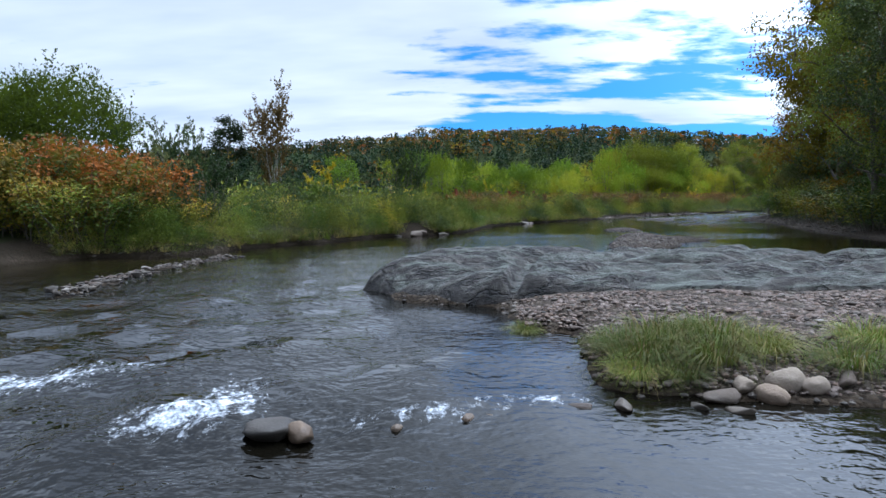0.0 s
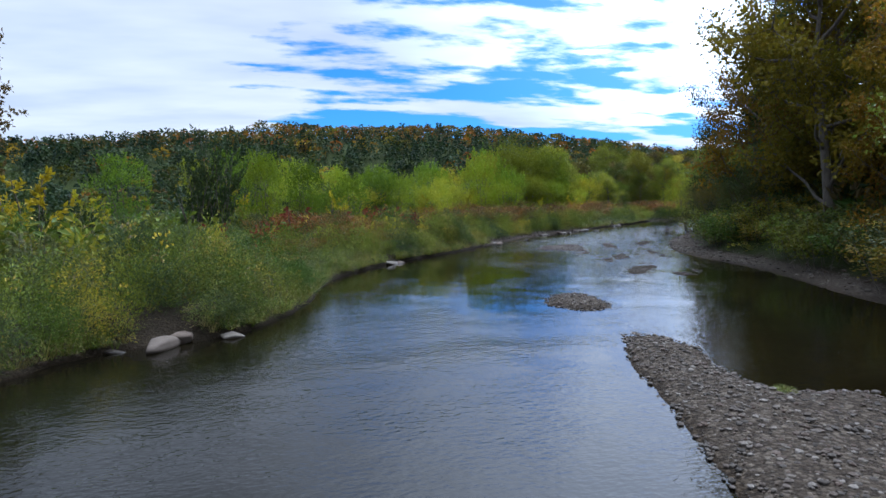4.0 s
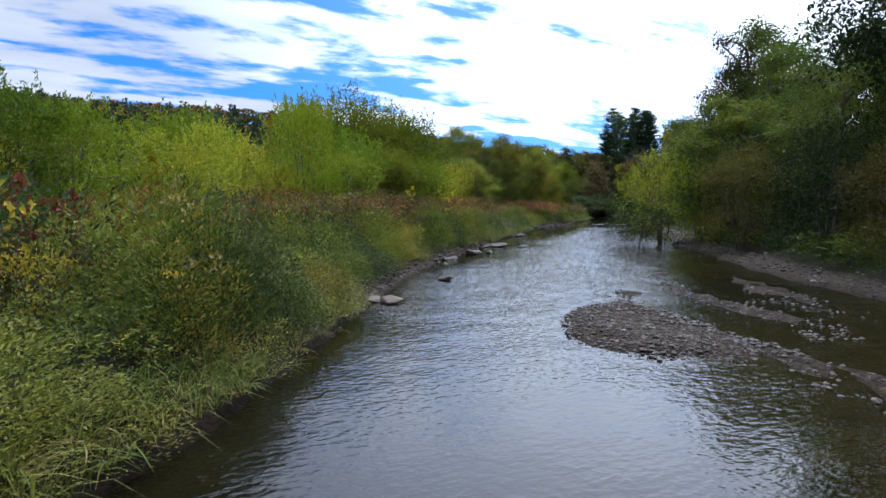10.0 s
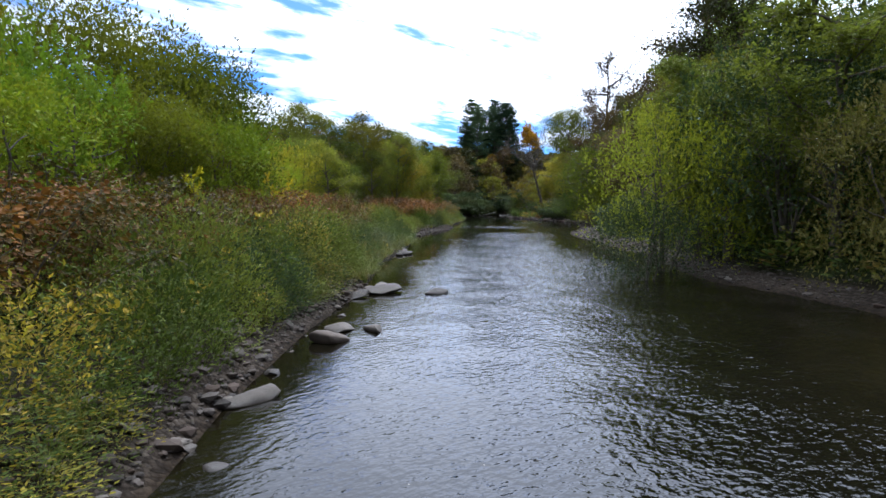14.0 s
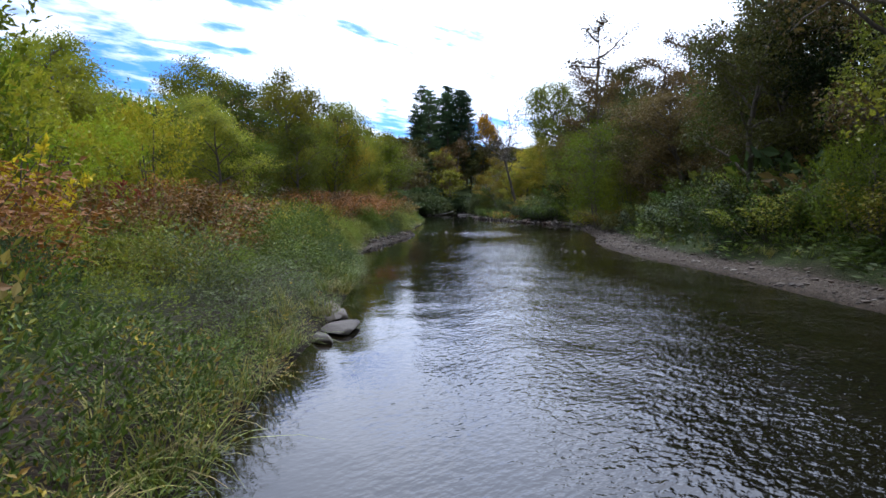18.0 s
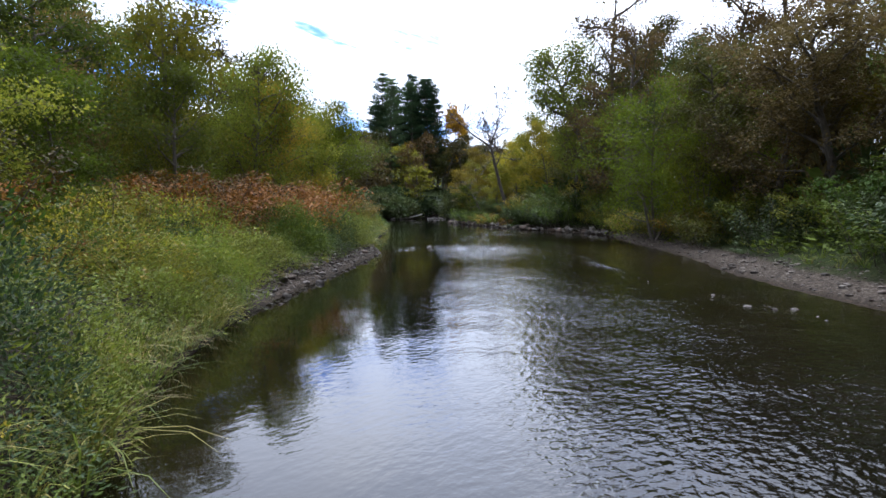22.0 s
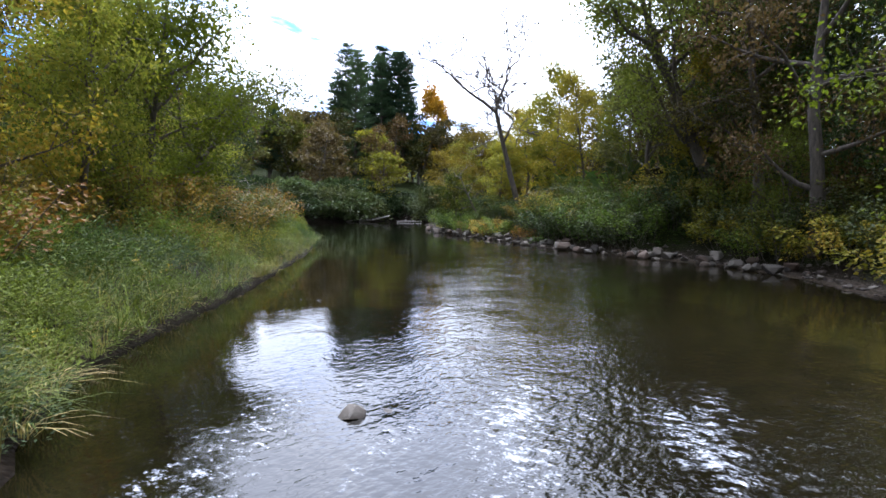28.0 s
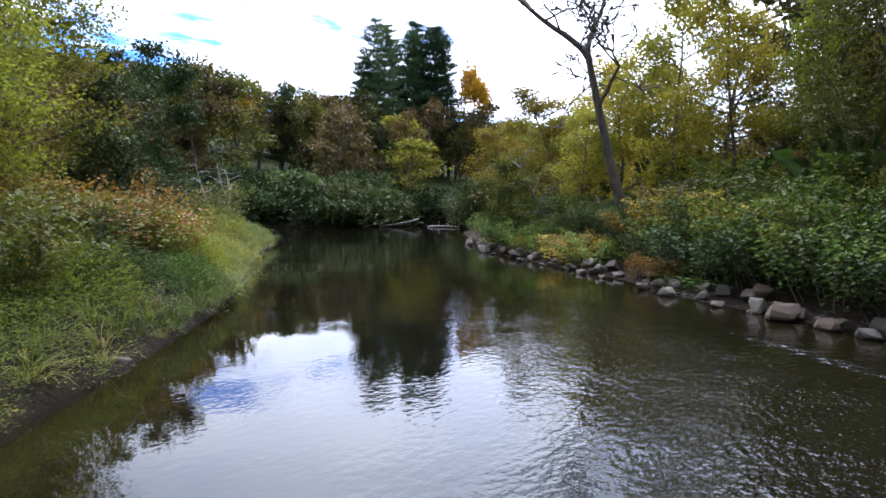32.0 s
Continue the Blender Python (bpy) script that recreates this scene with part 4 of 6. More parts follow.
def pine_parts(seed, high, spread, tufts=50000, tuft=0.25, mats=(BARK, NEEDLE), bare=0.33):
    """A tall white pine: bare lower trunk with stubs, flat whorls of branches with needle tufts."""
    rng = np.random.default_rng(seed)
    trunk = limb((0, 0, -0.5), (rng.normal() * 0.02, rng.normal() * 0.02, 1), high + 0.5, rng, 0.05, 0.1, 10)
    wood, spots, ways = [tube(trunk, np.linspace(high * 0.014, 0.03, len(trunk)), 7)], [], []
    rounds = 27
    for k in range(rounds):
        u = bare + (1 - bare) * ((k + rng.uniform(-0.2, 0.2)) / rounds)
        t = max(0.0, (u - bare) / (1 - bare))
        for j in range(5):
            a = k * 1.9 + j * 2 * math.pi / 5 + rng.uniform(-0.35, 0.35)
            reach = spread * np.interp(t, [0, 0.2, 0.5, 0.8, 0.95, 1], [1.0, 1.0, 0.85, 0.66, 0.48, 0.26]) * rng.uniform(0.45, 1.2)
            if rng.uniform() < 0.12:
                continue
            b = limb(on_line(trunk, np.array([u]))[0], (math.cos(a), math.sin(a), 0.05 + 0.5 * t), reach, rng, 0.16, 0.22, 4)
            wood.append(tube(b, np.linspace(0.07, 0.015, len(b)), 4))
            n = int(tufts / rounds / 5 * (0.35 + 0.9 * reach / spread))
            v = rng.uniform(0.22, 1.03, n) ** 0.7
            spots.append(on_line(b, v) + rng.normal(size=(n, 3)) * [0.40, 0.40, 0.11] * (0.35 + 1.0 * v[:, None]) + [0, 0, 0.08])
            ways.append(np.tile([math.cos(a), math.sin(a), 0.45], (n, 1)) + rng.normal(size=(n, 3)) * 0.8)
    for k in range(14):
        a, u = rng.uniform(0, 6.3), rng.uniform(0.15, bare)
        wood.append(tube(limb(on_line(trunk, np.array([u]))[0], (math.cos(a), math.sin(a), 0.0), rng.uniform(0.6, 1.8), rng, 0.3, 0, 3), [0.04, 0.03, 0.02, 0.01], 3))
    spots, ways = np.concatenate(spots), np.concatenate(ways)
    size = tuft * rng.uniform(0.6, 1.3, len(spots))
    v, f = leaf_cards(spots, ways, size, size * 0.36, rng)
    return [("trunk", mesh_of("trunk", *joined(wood), [mats[0]], smooth=True)), ("needle_crown", mesh_of("needle_crown", v, f, [mats[1]]))]


def scattered(template, spots, turns, scales, rng, leans=0.0, tints=None):
    """Copies of one small plant's corners and faces at many places, as arrays, with a tint each."""
    v, f = template
    n = len(spots)
    c, s = np.cos(turns), np.sin(turns)
    out = np.empty((n, len(v), 3), np.float32)
    sc = np.asarray(scales, float).reshape(n, -1)
    sx, sz = sc[:, :1], sc[:, -1:]
    lx, ly = rng.normal(size=(n, 1)) * leans, rng.normal(size=(n, 1)) * leans
    out[:, :, 0] = spots[:, :1] + (c[:, None] * v[None, :, 0] - s[:, None] * v[None, :, 1]) * sx + lx * v[None, :, 2] * sz
    out[:, :, 1] = spots[:, 1:2] + (s[:, None] * v[None, :, 0] + c[:, None] * v[None, :, 1]) * sx + ly * v[None, :, 2] * sz
    out[:, :, 2] = spots[:, 2:3] + v[None, :, 2] * sz
    faces = (f[None] + (np.arange(n) * len(v))[:, None, None]).reshape(-1, 3)
    return out.reshape(-1, 3), faces, np.repeat(rng.uniform(0, 1, n) if tints is None else tints, len(v))


def herb_bush(rng, n=95, high=1.15, wide=0.42, leaf=0.105, slim=0.5):
    """A leafy goldenrod clump: leaves over a ragged dome."""
    u, a = rng.uniform(0, 1, n) ** 0.75, rng.uniform(0, 6.3, n)
    r = wide * (0.35 + 0.65 * np.sin(math.pi * (0.18 + 0.72 * u))) * rng.uniform(0.45, 1.05, n)
    p = np.stack([r * np.cos(a), r * np.sin(a), high * u * rng.uniform(0.85, 1.08, n)], 1)
    w = np.stack([np.cos(a), np.sin(a), rng.uniform(0.1, 1.7, n)], 1) + rng.normal(size=(n, 3)) * 0.4
    size = leaf * rng.uniform(0.6, 1.35, n)
    return leaf_cards(p, w, size, size * slim, rng)


def plume_template(rng, high=1.05, n=14):
    """The flower or seed head that stands over a herb."""
    spots = np.stack([rng.normal(size=n) * 0.07, rng.normal(size=n) * 0.07, high + rng.uniform(-0.16, 0.10, n)], 1)
    return leaf_cards(spots, rng.normal(size=(n, 3)) * 0.6 + [0, 0, 0.6], 0.085 * rng.uniform(0.6, 1.2, n), 0.05, rng)


def tuft_template(rng, blades=18, high=0.75, width=0.014, spread=0.5, foot=0.10, fall=0.35):
    """A tuft of arching grass blades, each bending over in three lengths and tapering to its tip."""
    vs, fs = [], []
    for i in range(blades):
        a, h = rng.uniform(0, 6.3), high * rng.uniform(0.45, 1.15)
        out = spread * rng.uniform(0.15, 1.0) ** 0.8 * h
        r = foot * rng.uniform() ** 0.5
        base = np.array([r * math.cos(a + 0.4), r * math.sin(a + 0.4), 0])
        way, side = np.array([math.cos(a), math.sin(a), 0]), np.array([-math.sin(a), math.cos(a), 0]) * width * rng.uniform(0.7, 1.3)
        rise = h * (1.0 - 0.35 * min(1.0, out / h / 2))
        drop = fall * out * 1.2
        p = [base + way * out * u**1.5 + np.array([0, 0, rise * (1.55 * u - 0.55 * u * u) - drop * u**3]) for u in (0, 0.4, 0.75, 1.0)]
        n = len(vs)
        vs += [p[0] - side, p[0] + side, p[1] - side, p[1] + side, p[2] - side * 0.7, p[2] + side * 0.7, p[3]]
        fs += [(n, n + 1, n + 3), (n, n + 3, n + 2), (n + 2, n + 3, n + 5), (n + 2, n + 5, n + 4), (n + 4, n + 5, n + 6)]
    return np.array(vs), np.array(fs)


def stone_template(seed, level=1, flat=0.62, edge=0.66):
    bm = bmesh.new()
    bmesh.ops.create_icosphere(bm, subdivisions=level, radius=1)
    noise_at = Vector((seed * 3.7, seed * 1.3, seed * 5.1))
    dice = random.Random(seed * 17)
    cuts = [Vector([dice.gauss(0, 1) for _ in range(3)]).normalized() for k in range(12)]
    for v in bm.verts:
        p = v.co.copy()
        p *= 1 + 0.34 * noise.noise(p * 0.9 + noise_at) + 0.16 * noise.noise(p * 2.3 + noise_at) + 0.07 * noise.noise(p * 5.5 + noise_at)
        for c in cuts:
            over = p.dot(c) - edge
            if over > 0:
                p -= c * over * 0.9
        v.co = Vector((p.x, p.y, p.z * flat))
    v = np.array([v.co[:] for v in bm.verts])
    f = np.array([[q.index for q in face.verts] for face in bm.faces])
    bm.free()
    return v, f

# ---------------------------------------------------------------- planting
def bank(line, y, off):
    """The place off metres inland of the shore where it passes y."""
    i = int(np.argmin(np.abs(line[:, 1] - y) + 1000 * (np.arange(len(line)) > len(line) - 40) * (y < 140)))
    d = unit(line[min(i + 1, len(line) - 1)] - line[max(i - 1, 0)])
    out = np.array([-d[1], d[0]]) if line is LEFT else np.array([d[1], -d[0]])
    return line[i] + out * off


def planted(name, kinds, spots, label, category, group="", turn=None):
    """One thing for each spot (x, y, size[, height]), from the kinds in turn, each built once and copied."""
    rng = random.Random(len(spots) * 7 + len(name))
    for k, pieces in enumerate(kinds):
        mine = spots[k :: len(kinds)]
        if not mine:
            continue
        base = plant(name, pieces, label, category, group or category + "s along the river")
        poses = []
        for x, y, *size in mine:
            wide, tall = size[0], size[-1]
            poses.append(pose(x, y, height(x, y) - 0.05, rng.uniform(-3, 3), rng.uniform(-3, 3), rng.uniform(0, 360) if turn is None else turn) @ Matrix.Diagonal((wide, wide, tall, 1)))
        for m in poses[1:]:
            copy_thing(base, m)
        base.matrix_basis = poses[0]


def along(line, y0, y1, n, off0, off1, s0, s1, seed):
    rng = random.Random(seed)
    out = []
    for i in range(n):
        p = bank(line, y0 + (y1 - y0) * (i + rng.random()) / n, rng.uniform(off0, off1))
        out.append((p[0], p[1], rng.uniform(s0, s1), rng.uniform(s0, s1)))
    return out


def left_bank():
    # willows: a loose row behind the herbs, and the great clump by the middle of the reach
    kinds = [dome_parts(11 + k, 6.4, 2.7, 5600, 0.17, lobes=14 + 2 * k, feather=0.5, ragged=0.6) for k in range(4)]
    spots = [(27, 89, 1.0, 1.0), (36, 98, 1.1, 1.05), (25, 85, 0.9, 0.75), (24, 90, 1.0, 1.25), (33, 91, 0.9, 0.8), (22.3, 84, 0.75, 1.15), (26, 95, 1.1, 1.4),
             (-1, 73, 0.9, 1.0), (1, 60.5, 0.55, 0.9), (3.5, 64, 0.55, 0.85), (7, 66, 0.6, 0.7), (-2, 65, 0.7, 0.95), (10, 74, 0.8, 0.85), (6, 78, 0.9), (14, 80, 0.9, 0.85), (2, 84, 1.0), (11, 87, 1.0), (18, 92, 1.1), (-6, 80, 1.0), (-12, 76, 1.0)]
    spots += along(LEFT, 66, 86, 14, 8, 14, 0.5, 0.8, 1) + along(LEFT, 88, 106, 15, 8, 14, 0.6, 1.05, 2) + along(LEFT, 86, 112, 13, 15, 26, 0.8, 1.25, 3) + along(LEFT, 58, 70, 6, 12, 20, 0.5, 0.7, 4)
    planted("willow_bush", kinds, spots, "bushy lime-green willow with feathery upright shoots on the bank", "willow")
    kinds = [dome_parts(21 + k, 8.4, 4.3, 22000, 0.16, (BARK, FRESH), 30, 7, 0.45, 0.10) for k in range(2)]
    planted("great_willow", kinds, [(29.8, 96.5, 1.25, 1.2), (34.4, 98, 1.1, 1.1), (30, 91.5, 0.75, 0.7)], "broad rounded green willow rising over the others", "willow")
    # darker shrubs
    kinds = [willow_parts(31 + k, 4.0, 2.4, 2600, 0.15, (BARK, SILVER if k else DEEP), 14, 0.5) for k in range(2)]
    spots = [(-3.0, 59, 1.3, 1.55), (-1.9, 59.5, 1.1, 2.0), (-13.2, 35.4, 1.0, 1.65), (-9.5, 26, 0.8, 1.0), (-7.6, 25, 0.7, 0.9), (-3.5, 37, 0.55), (-1.5, 39.5, 0.5), (-6.5, 32, 0.7, 0.6), (-11, 31, 1.0, 1.1), (-15, 37, 1.0, 1.4), (-6, 47, 0.7), (-8, 42, 0.7)]
    planted("grey_green_shrub", kinds, spots, "dense grey-green shrub rising from the meadow", "shrub")
    # knotweed turned rust
    kinds = [knotweed_parts(51 + k, 2.2, 2.6, 3200, 0.092) for k in range(3)]
    spots = [(-11.5, 22.6, 1.4, 1.6), (-13.5, 23.5, 1.5, 1.9), (-15.5, 22.6, 1.5, 1.9), (-10.5, 24.5, 1.3, 1.5), (-13, 26, 1.5, 2.0), (-16.5, 25.5, 1.5, 2.0), (-19, 24, 1.5, 1.9), (-17.5, 22.5, 1.4, 1.8), (-12, 24.3, 1.4, 1.8), (-9.3, 23.8, 1.1, 1.2), (-14.8, 24.2, 1.5, 2.0)]
    planted("russet_knotweed_clump", [knotweed_parts(54 + k, 2.2, 2.6, 2600, 0.125, (BARK, RUSSET)) for k in range(2)], spots, "tall knotweed clump in orange-red and green autumn leaf", "knotweed")
    spots = [(5.3, 55, 1.1, 1.0), (4.6, 56.2, 1.1, 1.05), (5.9, 56.4, 1.0, 1.0), (6.7, 57.7, 1.0, 0.95), (5.0, 57.6, 1.1, 1.1), (3.6, 57.8, 1.0, 1.0), (4.4, 54.2, 0.9, 0.8), (4, 56.5, 1.0, 0.9), (10.5, 60.5, 0.9, 0.8), (3.5, 50.5, 0.6, 0.5), (1, 59, 0.8)]
    spots += [(60.8, 111.6, 1.1, 1.05), (59.2, 110.8, 1.1, 1.05), (62.4, 113.2, 1.2, 1.2), (64, 115.2, 1.1, 1.15), (61, 114.3, 1.2, 1.3), (65.5, 117, 1.1, 1.1), (58.6, 112.6, 1.2, 1.3), (63, 116.6, 1.2, 1.3), (57.2, 111.2, 1.2, 1.2)]
    spots += [(21.2, 74.2, 0.9, 0.95), (20, 73.2, 1.0, 1.05), (18.8, 71.6, 0.9, 0.95), (22.5, 76.2, 1.0, 1.05), (23.8, 77.6, 1.0, 1.1), (19.4, 74.6, 1.0, 1.1), (21.5, 75.6, 1.0, 1.1), (22.8, 77.6, 1.1, 1.15), (24.6, 78.9, 1.1, 1.15), (26.3, 80.6, 1.1, 1.1), (18.4, 73.2, 1.0, 1.05), (17.4, 71.4, 1.0, 1.0)] + along(LEFT, 46, 66, 9, 1.6, 4.5, 0.35, 0.6, 33) + along(LEFT, 92, 108, 6, 2.2, 4, 0.35, 0.6, 34)
    spots += along(LEFT, 66, 72, 8, 4.2, 8, 0.8, 1.1, 5) + along(LEFT, 71, 88, 20, 3.8, 9, 0.8, 1.3, 6) + along(LEFT, 88, 106, 20, 4, 9, 0.8, 1.3, 7)
    planted("knotweed_clump", kinds, spots, "rust-brown knotweed clump with broad drooping autumn leaves", "knotweed")
    kinds = [knotweed_parts(56 + k, 2.1, 2.5, 2600, 0.098, (BARK, GOLD)) for k in range(2)]
    spots = along(LEFT, 92, 112, 12, 5, 10, 0.8, 1.2, 8) + along(LEFT, 113, 126, 14, 3.4, 8, 0.8, 1.2, 31) + along(LEFT, 122, 142, 34, 2.3, 6.5, 0.8, 1.2, 32)
    planted("golden_knotweed_clump", kinds, spots, "knotweed clump in gold and amber autumn leaf", "knotweed")
    kinds = [knotweed_parts(61 + k, 2.0, 2.4, 2200, 0.102, (BARK, KNOT)) for k in range(2)]
    spots = [(-10, 21.6, 1.2, 1.15), (-12.5, 21.4, 1.3, 1.3), (-15, 21.2, 1.4, 1.35), (-8.4, 23, 0.8, 0.9), (-14, 21.6, 1.3, 1.35), (-11.2, 21.6, 1.2, 1.2), (-16.5, 21.2, 1.4, 1.3), (-13.2, 22.2, 1.3, 1.6), (-15.8, 22, 1.3, 1.6)] + along(LEFT, 68, 126, 24, 3.2, 9, 0.5, 1.0, 9) + along(LEFT, 118, 146, 22, 3.0, 9, 0.7, 1.05, 10)
    planted("yellowing_knotweed_clump", kinds, spots, "knotweed clump turning from green to yellow", "knotweed")
    kinds = [willow_parts(67 + k, 2.4, 1.9, 1300, 0.15, (BARK, CRIMSON), 8, 0.5) for k in range(2)]
    spots = [(2.4, 55.6, 1.0, 1.0), (3.2, 58.8, 1.1, 1.1), (10.0, 66.4, 1.1, 1.1), (8.9, 65.6, 1.0, 1.0), (11.3, 63.5, 0.9), (1.5, 52, 0.7), (14.5, 66.5, 0.7), (-1, 50, 0.8), (7, 62, 1.0), (41, 99, 0.9, 1.0)]
    planted("red_dogwood_bush", kinds, spots, "dark crimson dogwood bush among the bank herbs", "shrub")
    kinds = [willow_parts(69, 2.6, 1.0, 1000, 0.15, (BARK, YELLOW), 8, 0.5)]
    spots = [(-7.6, 46, 1.7, 1.65), (9.0, 57.4, 0.5, 0.75), (7.2, 56.4, 0.5, 0.8), (-2, 70, 1.4, 1.7), (6, 69, 1.2, 1.4), (14, 73.5, 1.0, 1.3), (18.5, 76, 1.0, 1.3), (-9, 58, 1.2, 1.3), (30, 87, 1.0, 1.2), (38, 95.5, 1.0, 1.3)]
    planted("yellow_sapling", kinds, spots, "bright yellow autumn sapling on the bank", "shrub")
    kinds = [dome_parts(65 + k, 1.9, 1.2, 1700, 0.078, (BARK, m), 10, 3, 0.5, core=1.2) for k, m in enumerate((HERB, SILVER, LIME, GREEN))]
    spots = along(LEFT, 22, 66, 40, 1.6, 9, 0.5, 1.1, 15) + along(LEFT, 66, 128, 44, 1.2, 5, 0.45, 0.95, 16) + along(LEFT, 30, 66, 22, 8, 24, 0.7, 1.4, 17)
    spots = [p for p in spots if (p[0] - 5) ** 2 + (p[1] - 53.5) ** 2 > 14]
    planted("bank_shrub", kinds, spots, "small leafy shrub standing among the bank herbs", "shrub")
    # trees of the left side
    kinds = [tree_parts(71 + k, 11, 3.4, 16000, 0.15, (BARK, (LIME, FRESH, LIME)[k]), 0.12, limbs=15, clump=0.78, twigs=5, dense=0.10) for k in range(3)]
    spots = [(61.5, 120.5, 0.9, 0.95), (64.5, 125.3, 0.95, 1.05), (67.8, 122.9, 0.8, 0.92), (55, 117, 0.85, 0.75), (76.3, 127.2, 0.8, 0.8), (70.2, 123.6, 0.75, 0.8), (58, 126, 1.0, 1.05), (72, 131, 1.0, 1.05),
             (82.4, 134.5, 0.7, 0.55), (59.9, 116.8, 0.6, 0.62), (54, 113.2, 0.55, 0.5), (73.6, 125.3, 0.65, 0.75), (50.6, 110.6, 0.6, 0.58), (46, 120, 1.0), (78.5, 132, 0.9, 0.9), (64, 136, 1.2), (50, 130, 1.2), (85, 140.5, 0.85, 0.85), (80, 139, 1.0), (43, 110, 0.8, 0.7), (51.2, 114.6, 0.7, 0.66)]
    planted("broadleaf_tree", kinds, spots, "yellow-green broadleaf tree with an open uneven crown", "tree")
    kinds = [dome_parts(79, 8.4, 4.2, 20000, 0.18, (BARK, FRESH), 30, 6, 0.55, 0.12)]
    planted("round_tree", kinds, [(-19.5, 34, 1.0, 1.0), (-25.5, 36, 1.1, 1.0), (-24, 30, 0.8, 0.75), (-31, 40, 1.1, 1.1)], "round dense green tree behind the knotweed", "tree")
    kinds = [tree_parts(81, 10, 2.6, 7000, 0.20, (BARK, DEEP), 0.05, limbs=18, clump=0.5)]
    planted("dark_green_tree", kinds, [(88.7, 139.9, 0.7, 0.68), (91, 145, 0.8, 0.8), (-28, 52, 0.9), (-20, 58, 0.9)], "dark green cone-shaped tree by the bend", "tree")
    kinds = [willow_parts(91, 12.2, 2.3, 5200, 0.27, (PALE_BARK, BROWN), 9, 0.6)]
    planted("poplar_tree", kinds, [(-14.2, 57.2, 0.75, 1.04)], "upright poplar with sparse brown-grey leaves in the meadow", "tree")
    # a tree that leans out over the water
    kinds = [tree_parts(93, 9.0, 3.4, 10000, 0.105, (BARK, LIME), 0.3, (0.75, -0.25), 12, 0.6)]
    planted("leaning_tree", kinds, [(76.2, 128.0, 1.0, 0.8)], "yellow-green tree leaning out over the bank", "tree", turn=0)
    kinds = [tree_parts(95, 12, 3.4, 7500, 0.16, (BARK, BROWN), 0.15, limbs=14, clump=0.7, twigs=5)]
    planted("brown_tree", kinds, [(86, 143, 0.9, 0.85), (83.5, 138.2, 0.7, 0.8), (70.4, 126, 0.7, 0.85), (68, 128, 0.8, 1.0), (57, 121, 0.7, 0.8)], "brown-leaved thinning tree of the riverside wood", "tree")


